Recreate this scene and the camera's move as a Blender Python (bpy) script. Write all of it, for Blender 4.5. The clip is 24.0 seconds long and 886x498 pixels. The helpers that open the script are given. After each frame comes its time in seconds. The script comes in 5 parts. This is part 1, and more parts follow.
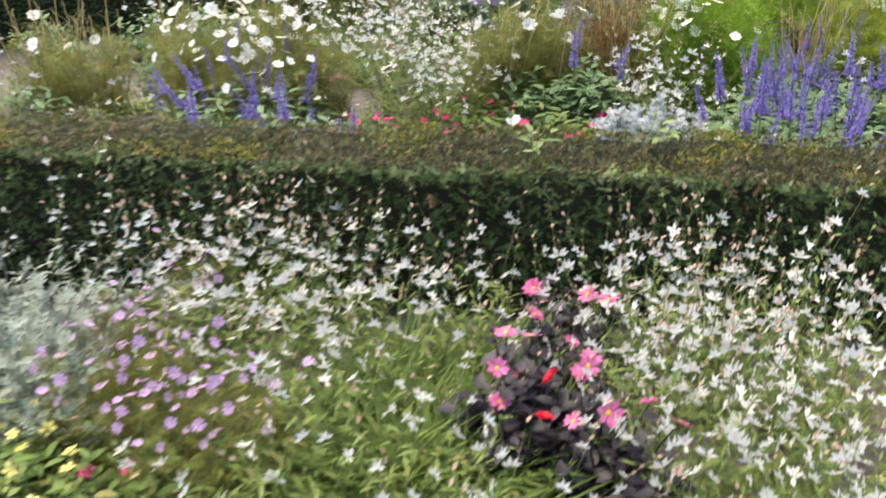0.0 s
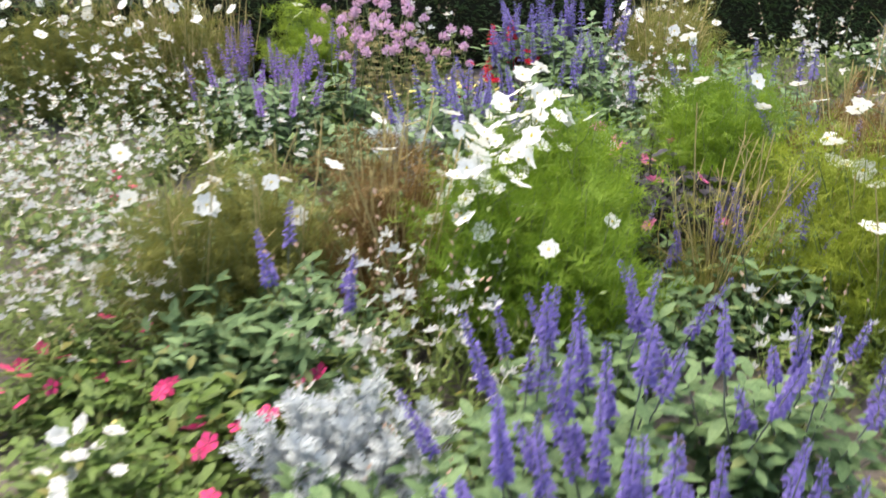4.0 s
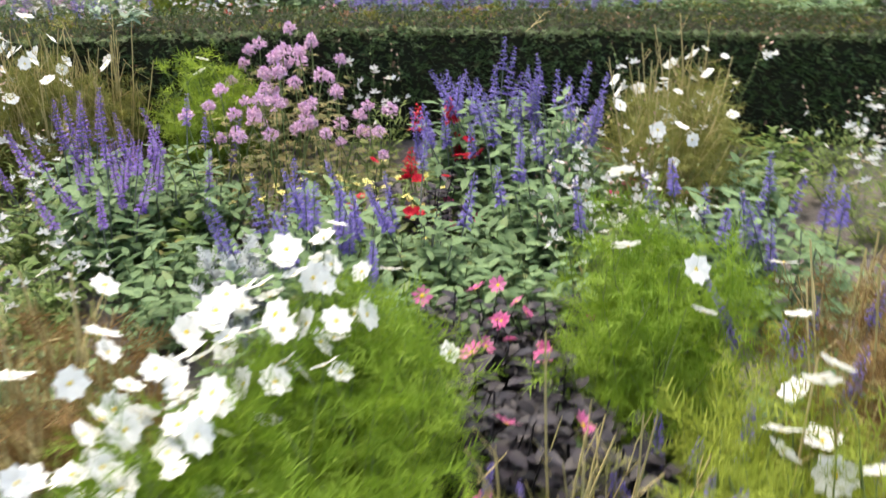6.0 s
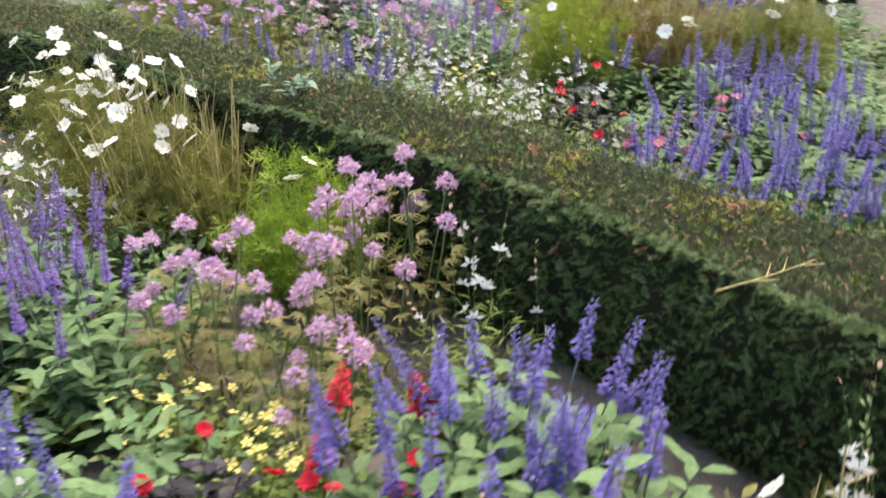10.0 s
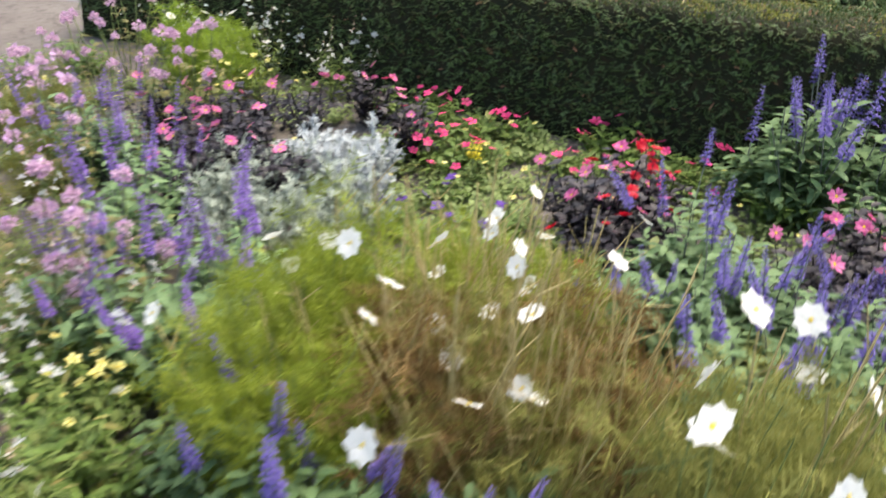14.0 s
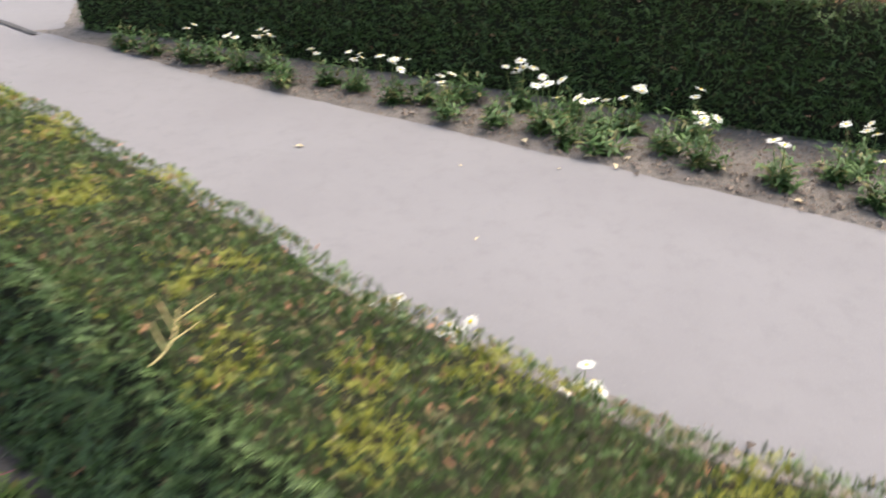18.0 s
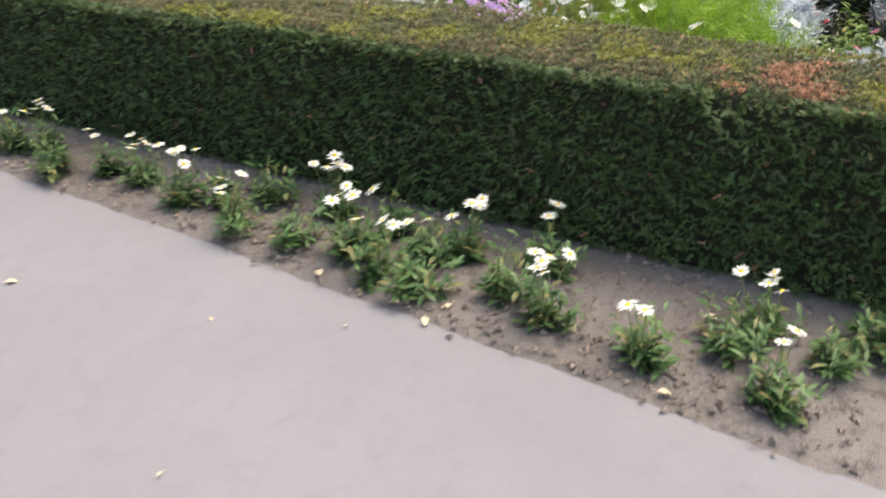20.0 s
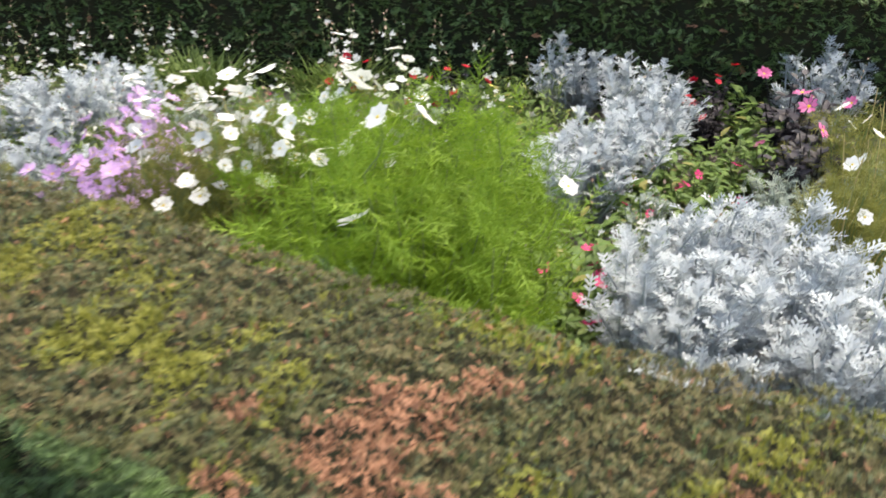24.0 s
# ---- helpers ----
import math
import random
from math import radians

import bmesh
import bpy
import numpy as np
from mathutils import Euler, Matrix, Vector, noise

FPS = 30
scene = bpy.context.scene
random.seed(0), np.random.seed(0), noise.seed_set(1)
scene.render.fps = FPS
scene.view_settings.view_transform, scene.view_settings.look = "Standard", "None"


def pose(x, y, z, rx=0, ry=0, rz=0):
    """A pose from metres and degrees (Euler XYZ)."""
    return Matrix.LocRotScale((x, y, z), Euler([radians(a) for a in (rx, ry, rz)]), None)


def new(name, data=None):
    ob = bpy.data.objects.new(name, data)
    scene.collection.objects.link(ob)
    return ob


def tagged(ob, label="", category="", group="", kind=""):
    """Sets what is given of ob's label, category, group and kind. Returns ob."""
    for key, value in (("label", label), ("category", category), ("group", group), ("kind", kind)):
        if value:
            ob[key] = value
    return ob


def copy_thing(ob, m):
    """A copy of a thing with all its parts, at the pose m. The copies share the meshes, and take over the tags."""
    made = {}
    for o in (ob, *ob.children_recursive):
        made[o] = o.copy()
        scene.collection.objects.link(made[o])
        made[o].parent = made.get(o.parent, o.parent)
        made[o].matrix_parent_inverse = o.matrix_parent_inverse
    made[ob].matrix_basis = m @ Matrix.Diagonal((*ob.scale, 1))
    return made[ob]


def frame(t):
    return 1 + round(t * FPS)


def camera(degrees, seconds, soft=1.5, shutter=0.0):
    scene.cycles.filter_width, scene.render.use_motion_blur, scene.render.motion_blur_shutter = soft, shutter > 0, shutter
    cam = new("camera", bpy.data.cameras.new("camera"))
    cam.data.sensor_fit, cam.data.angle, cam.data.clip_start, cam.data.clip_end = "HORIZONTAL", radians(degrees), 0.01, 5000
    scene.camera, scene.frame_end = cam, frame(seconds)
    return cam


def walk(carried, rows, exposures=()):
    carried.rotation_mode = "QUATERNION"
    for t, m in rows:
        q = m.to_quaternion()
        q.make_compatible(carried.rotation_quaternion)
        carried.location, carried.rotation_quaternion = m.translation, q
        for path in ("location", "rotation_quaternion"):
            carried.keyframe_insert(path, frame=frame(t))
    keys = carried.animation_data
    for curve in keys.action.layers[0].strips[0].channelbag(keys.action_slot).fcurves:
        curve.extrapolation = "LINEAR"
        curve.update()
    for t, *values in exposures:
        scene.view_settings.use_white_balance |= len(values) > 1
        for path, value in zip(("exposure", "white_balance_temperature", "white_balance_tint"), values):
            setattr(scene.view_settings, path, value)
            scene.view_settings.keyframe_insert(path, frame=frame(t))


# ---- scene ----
cam = camera(54.5, 24.0, soft=1.6, shutter=0.6)
PATH = [
    (0, pose(0.000, 0.000, 1.705, 61.01, -0.00, 0.00)),
    (0.5, pose(0.171, 0.270, 1.706, 61.01, -0.09, 0.05)),
    (1, pose(0.336, 0.532, 1.707, 61.11, -0.08, 0.27)),
    (1.5, pose(0.498, 0.789, 1.706, 61.11, -0.20, 0.46)),
    (3.5, pose(1.189, 1.884, 1.705, 61.02, -0.00, 3.78)),
    (4, pose(1.359, 2.191, 1.706, 61.02, -0.04, 4.95)),
    (4.5, pose(1.544, 2.526, 1.696, 60.94, 0.03, 6.51)),
    (5, pose(1.744, 2.888, 1.696, 61.00, -0.03, 8.48)),
    (5.5, pose(1.916, 3.232, 1.696, 60.97, -0.04, 10.32)),
    (6, pose(2.107, 3.605, 1.699, 60.90, -0.00, 13.93)),
    (6.5, pose(2.265, 3.967, 1.698, 61.00, -0.01, 20.03)),
    (7, pose(2.414, 4.325, 1.698, 60.99, -0.02, 25.61)),
    (7.5, pose(2.532, 4.655, 1.694, 61.11, -0.01, 31.20)),
    (8, pose(2.614, 4.957, 1.689, 61.14, -0.10, 37.04)),
    (8.5, pose(2.663, 5.239, 1.685, 61.29, -0.10, 43.43)),
    (9, pose(2.688, 5.501, 1.685, 61.31, -0.16, 48.27)),
    (9.5, pose(2.686, 5.774, 1.679, 61.36, -0.13, 53.45)),
    (11.5, pose(2.382, 7.471, 1.705, 61.23, -0.00, 76.32)),
    (12, pose(2.109, 7.846, 1.705, 61.24, 0.01, 77.79)),
    (12.5, pose(1.769, 8.248, 1.711, 61.26, 0.02, 79.27)),
    (13, pose(1.426, 8.650, 1.703, 61.29, 0.11, 80.48)),
    (13.5, pose(1.075, 9.024, 1.696, 61.34, 0.11, 81.73)),
    (14, pose(0.727, 9.376, 1.693, 61.41, 0.12, 83.20)),
    (14.5, pose(0.391, 9.715, 1.686, 61.49, 0.13, 84.68)),
    (15, pose(0.037, 10.038, 1.683, 61.49, 0.22, 86.10)),
    (15.5, pose(-0.309, 10.339, 1.677, 61.50, 0.17, 87.49)),
    (16, pose(-0.653, 10.628, 1.683, 61.64, 0.21, 89.05)),
    (16.5, pose(-0.978, 10.882, 1.682, 61.69, 0.09, 91.59)),
    (17, pose(-1.289, 11.102, 1.682, 61.80, 0.08, 93.27)),
    (17.5, pose(-1.604, 11.302, 1.682, 61.69, 0.17, 93.23)),
    (18, pose(-1.944, 11.529, 1.676, 61.69, 0.17, 93.23)),
    (18.5, pose(-2.338, 11.769, 1.686, 61.71, 0.21, 93.32)),
    (20.5, pose(-3.647, 12.561, 1.684, 61.94, 0.22, 93.54)),
    (21, pose(-3.936, 12.734, 1.689, 61.92, 0.17, 93.45)),
    (21.5, pose(-4.232, 12.899, 1.681, 61.92, 0.17, 93.45)),
    (22, pose(-4.491, 13.065, 1.692, 61.92, 0.17, 93.45)),
    (22.5, pose(-4.738, 13.207, 1.691, 61.92, 0.17, 93.45)),
    (23, pose(-4.967, 13.346, 1.699, 61.82, 0.17, 93.45)),
    (23.5, pose(-5.170, 13.477, 1.699, 61.82, 0.17, 93.45)),
    (24, pose(-5.392, 13.624, 1.698, 61.72, 0.17, 93.45)),
]
walk(cam, PATH, [(0, 1.7, 7200, 8), (24, 1.7, 7200, 8)])

# ---------------------------------------------------------------- world and sun
SUN_ELEVATION, SUN_TURN = 66.0, 323.0
world = bpy.data.worlds.new("world")
scene.world = world
world.use_nodes = True
wn = world.node_tree.nodes
sky = wn.new("ShaderNodeTexSky")
sky.sky_type, sky.sun_disc = "NISHITA", False
sky.sun_elevation, sky.sun_rotation = radians(SUN_ELEVATION), radians(SUN_TURN)
sky.air_density, sky.dust_density, sky.ozone_density = 1.0, 4.0, 1.0
world.node_tree.links.new(sky.outputs[0], wn["Background"].inputs[0])
wn["Background"].inputs[1].default_value = 0.15
sun = new("sun", bpy.data.lights.new("sun", "SUN"))
sun.data.energy, sun.data.angle, sun.data.color = 1.1, radians(50), (1.0, 0.95, 0.87)
sun.rotation_euler = (radians(90 - SUN_ELEVATION), 0, radians(180 - SUN_TURN))

# ---------------------------------------------------------------- materials


def shader(name, rough=0.6, spec=0.3):
    mat = bpy.data.materials.new(name)
    mat.use_nodes = True
    nt = mat.node_tree
    b = nt.nodes["Principled BSDF"]
    b.inputs["Roughness"].default_value = rough
    b.inputs["Specular IOR Level"].default_value = spec
    return mat, nt, b


def mixed(nt, fac, a, b, mode="MIX"):
    m = nt.nodes.new("ShaderNodeMix")
    m.data_type, m.blend_type = "RGBA", mode
    for socket, value in ((m.inputs[0], fac), (m.inputs[6], a), (m.inputs[7], b)):
        if hasattr(value, "links"):
            nt.links.new(value, socket)
        elif isinstance(value, (int, float)):
            socket.default_value = value
        else:
            socket.default_value = (*value, 1)
    return m.outputs[2]


def noise_tex(nt, scale, detail=3.0, space="Object", rough=0.6):
    co = nt.nodes.new("ShaderNodeTexCoord")
    n = nt.nodes.new("ShaderNodeTexNoise")
    n.inputs["Scale"].default_value, n.inputs["Detail"].default_value, n.inputs["Roughness"].default_value = scale, detail, rough
    nt.links.new(co.outputs[space], n.inputs["Vector"])
    return n.outputs["Fac"]


def ramp(nt, fac, lo, hi):
    r = nt.nodes.new("ShaderNodeMapRange")
    r.inputs["From Min"].default_value, r.inputs["From Max"].default_value = lo, hi
    nt.links.new(fac, r.inputs["Value"])
    return r.outputs[0]


def leaf_material(name, dark, light, rough=0.55, through_light=0.3, worn=None, worn_share=0.08, spec=0.25):
    """Plant tissue: every leaf or petal a little different, a fine mottling, some light let through."""
    mat, nt, b = shader(name, rough, spec)
    geo = nt.nodes.new("ShaderNodeNewGeometry")
    info = nt.nodes.new("ShaderNodeObjectInfo")
    col = mixed(nt, geo.outputs["Random Per Island"], dark, light)
    if worn:
        pick = ramp(nt, geo.outputs["Random Per Island"], 1 - worn_share - 0.02, 1 - worn_share + 0.02)
        col = mixed(nt, pick, col, worn)
    shade = ramp(nt, info.outputs["Random"], -1.2, 1.8)
    col = mixed(nt, 0.22, col, mixed(nt, shade, dark, light))
    grain = ramp(nt, noise_tex(nt, 90.0, 2.0), 0.3, 0.75)
    col = mixed(nt, 0.35, col, mixed(nt, grain, tuple(0.72 * c for c in dark), light))
    nt.links.new(col, b.inputs["Base Color"])
    if through_light:
        tr = nt.nodes.new("ShaderNodeBsdfTranslucent")
        nt.links.new(col, tr.inputs["Color"])
        mx = nt.nodes.new("ShaderNodeMixShader")
        mx.inputs[0].default_value = through_light
        nt.links.new(b.outputs[0], mx.inputs[1])
        nt.links.new(tr.outputs[0], mx.inputs[2])
        nt.links.new(mx.outputs[0], nt.nodes["Material Output"].inputs["Surface"])
    return mat


def earth_material(name, colours, scale, bump, rough=0.95):
    mat, nt, b = shader(name, rough, 0.15)
    big, mid, fine = noise_tex(nt, scale * 0.12, 4), noise_tex(nt, scale, 5, rough=0.7), noise_tex(nt, scale * 9, 3, rough=0.7)
    col = mixed(nt, ramp(nt, big, 0.35, 0.65), colours[0], colours[1])
    col = mixed(nt, ramp(nt, mid, 0.5, 0.72), col, colours[2])
    col = mixed(nt, mixed_value(nt, ramp(nt, fine, 0.58, 0.7), 0.6), col, colours[3])
    nt.links.new(col, b.inputs["Base Color"])
    bp = nt.nodes.new("ShaderNodeBump")
    bp.inputs["Strength"].default_value, bp.inputs["Distance"].default_value = bump, 0.02
    nt.links.new(mixed(nt, 0.5, mid, fine), bp.inputs["Height"])
    nt.links.new(bp.outputs[0], b.inputs["Normal"])
    return mat


def mixed_value(nt, value, k):
    m = nt.nodes.new("ShaderNodeMath")
    m.operation = "MULTIPLY"
    nt.links.new(value, m.inputs[0])
    m.inputs[1].default_value = k
    return m.outputs[0]


M_SOIL = earth_material("dry_soil", [(0.135, 0.119, 0.108), (0.18, 0.161, 0.148), (0.08, 0.07, 0.063), (0.29, 0.268, 0.248)], 14.0, 1.0)
M_PATH = earth_material("pale_tarmac", [(0.157, 0.152, 0.16), (0.171, 0.166, 0.174), (0.151, 0.147, 0.154), (0.184, 0.18, 0.187)], 9.0, 0.12, 0.9)
M_SEAM = earth_material("tar_seam", [(0.05, 0.048, 0.05), (0.065, 0.062, 0.064), (0.04, 0.04, 0.042), (0.09, 0.088, 0.09)], 30.0, 0.3, 0.85)
M_CLOD = earth_material("soil_clod", [(0.19, 0.15, 0.12), (0.25, 0.2, 0.165), (0.14, 0.11, 0.09), (0.3, 0.26, 0.22)], 40.0, 0.4)
# near-black: the shade in the hedge gaps is put into this colour
M_CORE = earth_material("hedge_gap_shade", [(0.018, 0.021, 0.012), (0.027, 0.028, 0.015), (0.038, 0.028, 0.017), (0.022, 0.026, 0.013)], 25.0, 0.5)
M_YEW = leaf_material("yew_green", (0.011, 0.029, 0.008), (0.155, 0.238, 0.072), 0.45, 0.12, spec=0.3)
M_YEW_TIP = leaf_material("yew_new_growth", (0.115, 0.125, 0.02), (0.265, 0.262, 0.04), 0.55, 0.2)
M_YEW_OLIVE = leaf_material("yew_clipped", (0.05, 0.055, 0.022), (0.16, 0.152, 0.064), 0.6, 0.15, spec=0.15)
M_YEW_GREY = leaf_material("yew_grey_green", (0.03, 0.05, 0.024), (0.155, 0.185, 0.1), 0.6, 0.15, spec=0.15)
M_YEW_FRESH = leaf_material("yew_fresh_green", (0.01, 0.025, 0.006), (0.064, 0.11, 0.027), 0.6, 0.15, spec=0.12)
M_YEW_DRY = leaf_material("yew_dry", (0.22, 0.10, 0.055), (0.42, 0.22, 0.13), 0.75, 0.15)
M_YEW_BROWN = leaf_material("yew_browned", (0.085, 0.072, 0.032), (0.2, 0.165, 0.075), 0.7, 0.15)
M_SALVIA_LEAF = leaf_material("salvia_leaf", (0.048, 0.105, 0.04), (0.21, 0.32, 0.14), 0.6, 0.25, (0.28, 0.28, 0.1), 0.03)
M_SALVIA_STEM = leaf_material("salvia_stem", (0.12, 0.14, 0.12), (0.2, 0.22, 0.2), 0.6, 0.0)
M_VIOLET = leaf_material("violet_floret", (0.095, 0.07, 0.29), (0.26, 0.21, 0.56), 0.6, 0.25)
M_PURPLE = leaf_material("purple_floret", (0.16, 0.08, 0.34), (0.32, 0.2, 0.58), 0.6, 0.25)
M_FEATHER = leaf_material("cosmos_feather", (0.11, 0.205, 0.014), (0.27, 0.4, 0.042), 0.6, 0.4)
M_MOUND_FEATHER = leaf_material("cosmos_feather_yellowing", (0.165, 0.22, 0.02), (0.35, 0.415, 0.058), 0.6, 0.4)
M_OLIVE_FEATHER = leaf_material("cosmos_feather_olive", (0.135, 0.148, 0.03), (0.31, 0.305, 0.085), 0.65, 0.35)
M_BROWN_FEATHER = leaf_material("cosmos_feather_brown", (0.095, 0.052, 0.02), (0.28, 0.175, 0.06), 0.75, 0.25)
M_STRAW = leaf_material("straw_stem", (0.34, 0.26, 0.10), (0.6, 0.5, 0.24), 0.6, 0.05)
M_GREEN_STEM = leaf_material("green_stem", (0.10, 0.15, 0.05), (0.2, 0.25, 0.09), 0.6, 0.0)
M_WHITE = leaf_material("white_petal", (0.74, 0.74, 0.70), (0.86, 0.86, 0.83), 0.55, 0.35)
M_CREAM = leaf_material("gaura_petal", (0.78, 0.765, 0.72), (0.88, 0.87, 0.84), 0.6, 0.42, (0.74, 0.58, 0.54), 0.05)
M_BUD = leaf_material("gaura_bud", (0.35, 0.22, 0.16), (0.55, 0.4, 0.3), 0.6, 0.2)
M_YOLK = leaf_material("flower_eye", (0.62, 0.42, 0.02), (0.8, 0.62, 0.05), 0.8, 0.0)
M_GAURA_LEAF = leaf_material("gaura_leaf", (0.085, 0.135, 0.028), (0.235, 0.305, 0.08), 0.55, 0.3, (0.3, 0.2, 0.08), 0.06)
M_CLEOME = leaf_material("cleome_petal", (0.58, 0.33, 0.50), (0.80, 0.60, 0.75), 0.55, 0.35)
M_CLEOME_LEAF = leaf_material("cleome_leaf", (0.10, 0.115, 0.035), (0.25, 0.235, 0.085), 0.6, 0.3, (0.33, 0.24, 0.1), 0.3)
M_LILAC = leaf_material("lilac_petal", (0.44, 0.23, 0.53), (0.67, 0.46, 0.75), 0.55, 0.35)
M_SILVER = leaf_material("silver_felt", (0.37, 0.41, 0.425), (0.53, 0.57, 0.585), 0.9, 0.15, spec=0.1)
M_SILVER_LOW = leaf_material("grey_green_felt", (0.21, 0.25, 0.2), (0.38, 0.43, 0.37), 0.9, 0.15, spec=0.1)
M_DARK_LEAF = leaf_material("dark_dahlia_leaf", (0.01, 0.009, 0.011), (0.034, 0.028, 0.037), 0.45, 0.08)
M_PINK = leaf_material("pink_petal", (0.5, 0.06, 0.25), (0.74, 0.24, 0.43), 0.5, 0.3)
M_HOT = leaf_material("hot_pink_petal", (0.66, 0.02, 0.14), (0.86, 0.09, 0.28), 0.5, 0.3)
M_RED = leaf_material("red_petal", (0.42, 0.004, 0.016), (0.62, 0.012, 0.045), 0.5, 0.25)
M_BED_LEAF = leaf_material("bedding_leaf", (0.055, 0.105, 0.02), (0.17, 0.26, 0.058), 0.5, 0.3, (0.3, 0.22, 0.07), 0.05)
M_LIME = leaf_material("lime_leaf", (0.17, 0.27, 0.02), (0.36, 0.48, 0.07), 0.5, 0.4)
M_GROUND_COVER = leaf_material("ground_cover_leaf", (0.11, 0.165, 0.045), (0.27, 0.35, 0.13), 0.55, 0.3, (0.3, 0.25, 0.1), 0.04)
M_YELLOW = leaf_material("yellow_petal", (0.74, 0.62, 0.10), (0.86, 0.82, 0.36), 0.5, 0.3)
M_DEEP_YELLOW = leaf_material("snapdragon_petal", (0.72, 0.6, 0.03), (0.84, 0.76, 0.1), 0.5, 0.3)
M_PLUM = leaf_material("petunia_petal", (0.05, 0.015, 0.16), (0.12, 0.04, 0.32), 0.5, 0.2)
M_DAISY_LEAF = leaf_material("daisy_leaf", (0.02, 0.052, 0.017), (0.125, 0.215, 0.072), 0.45, 0.2, (0.26, 0.19, 0.08), 0.1)
M_BLADE = leaf_material("grass_blade", (0.09, 0.145, 0.03), (0.2, 0.28, 0.075), 0.5, 0.35)
M_FALLEN = leaf_material("fallen_leaf", (0.46, 0.36, 0.2), (0.68, 0.58, 0.4), 0.7, 0.2)
M_IVY = leaf_material("ivy_leaf", (0.07, 0.13, 0.08), (0.2, 0.3, 0.2), 0.45, 0.2)

# ---------------------------------------------------------------- mesh tools
rng = np.random.default_rng(11)


class Bag:
    """Collects triangles of many small pieces for one mesh."""

    def __init__(self):
        self.v, self.f, self.m, self.n = [], [], [], 0

    def add(self, v, f, mat=0):
        v, f = np.asarray(v, float).reshape(-1, 3), np.asarray(f, int).reshape(-1, 3)
        self.v.append(v)
        self.f.append(f + self.n)
        self.m.append(np.full(len(f), mat))
        self.n += len(v)

    def stamp(self, shape, places, turns, sizes, mat=0):
        """shape: (verts, tris); places (n,3), turns (n,3,3), sizes (n,) or (n,3)."""
        tv, tf = shape
        places, turns = np.asarray(places, float), np.asarray(turns, float)
        sizes = np.asarray(sizes, float)
        sizes = sizes[:, None] * np.ones(3) if sizes.ndim == 1 else sizes
        v = np.einsum("nij,nkj->nki", turns, tv[None] * sizes[:, None]) + places[:, None]
        f = tf[None] + (np.arange(len(places)) * len(tv))[:, None, None]
        self.add(v, f, mat)

    def tube(self, pts, r0, r1, mat=0, sides=3):
        pts = np.asarray(pts, float)
        d = np.gradient(pts, axis=0)
        d /= np.linalg.norm(d, axis=1)[:, None] + 1e-9
        x = np.cross(d, (0.31, 0.11, 0.94))
        x /= np.linalg.norm(x, axis=1)[:, None] + 1e-9
        y = np.cross(d, x)
        r = np.linspace(r0, r1, len(pts))[:, None]
        a = np.arange(sides) * 2 * np.pi / sides
        v = np.stack([pts + r * (np.cos(k) * x + np.sin(k) * y) for k in a], 1).reshape(-1, 3)
        f = []
        for i in range(len(pts) - 1):
            for k in range(sides):
                p, q = i * sides + k, i * sides + (k + 1) % sides
                f += [(p, q, p + sides), (q, q + sides, p + sides)]
        self.add(v, f, mat)

    def mesh(self, name, mats, smooth=True):
        v, f, m = np.concatenate(self.v), np.concatenate(self.f), np.concatenate(self.m)
        me = bpy.data.meshes.new(name)
        me.vertices.add(len(v))
        me.vertices.foreach_set("co", v.astype(np.float32).ravel())
        me.loops.add(f.size)
        me.loops.foreach_set("vertex_index", f.astype(np.int32).ravel())
        me.polygons.add(len(f))
        me.polygons.foreach_set("loop_start", np.arange(0, f.size, 3, dtype=np.int32))
        me.polygons.foreach_set("material_index", m.astype(np.int32))
        me.polygons.foreach_set("use_smooth", np.full(len(f), smooth))
        for mat in mats if isinstance(mats, (list, tuple)) else [mats]:
            me.materials.append(mat)
        me.update(calc_edges=True)
        me.validate()
        return me


def part(name, me, parent, label="", m=None, kind=""):
    ob = new(name, me)
    ob.parent = parent
    if m is not None:
        ob.matrix_basis = m
    return tagged(ob, label, kind=kind)


def unit(v):
    v = np.asarray(v, float)
    return v / (np.linalg.norm(v, axis=-1, keepdims=True) + 1e-9)


def basis(d, up=(0, 0, 1)):
    """Turns whose y runs along d and whose z leans towards up."""
    d = unit(d)
    x = np.cross(d, np.broadcast_to(np.asarray(up, float), d.shape))
    bad = np.linalg.norm(x, axis=-1) < 1e-3
    x[bad] = (1, 0, 0)
    x = unit(x)
    return np.stack([x, d, np.cross(x, d)], -1)


def ring(a, up):
    """Directions at the angles a round z that rise by the slope up."""
    return unit(np.stack([np.cos(a), np.sin(a), np.broadcast_to(up, np.shape(a))], -1))


def leaf_shape(width=0.4, widest=0.45, fold=0.12, curl=0.18, rows=2):
    """A leaf of length 1 along y with a raised pair of halves and a drooping tip."""
    v, f = [(0, 0, 0)], []
    ts = [(k + 1) / (rows + 1) for k in range(rows)]
    for t in ts:
        w = width / 2 * (math.sin(math.pi * t ** (math.log(0.5) / math.log(widest))) ** 0.8)
        z = -curl * t * t
        v += [(-w, t, z + fold * w * 2), (0, t, z), (w, t, z + fold * w * 2)]
    v.append((0, 1, -curl))
    f += [(0, 2, 1), (0, 3, 2)]
    for k in range(rows - 1):
        a = 1 + 3 * k
        f += [(a, a + 1, a + 3), (a + 1, a + 4, a + 3), (a + 1, a + 2, a + 4), (a + 2, a + 5, a + 4)]
    a, tip = 1 + 3 * (rows - 1), len(v) - 1
    f += [(a, a + 1, tip), (a + 1, a + 2, tip)]
    return np.array(v, float), np.array(f)


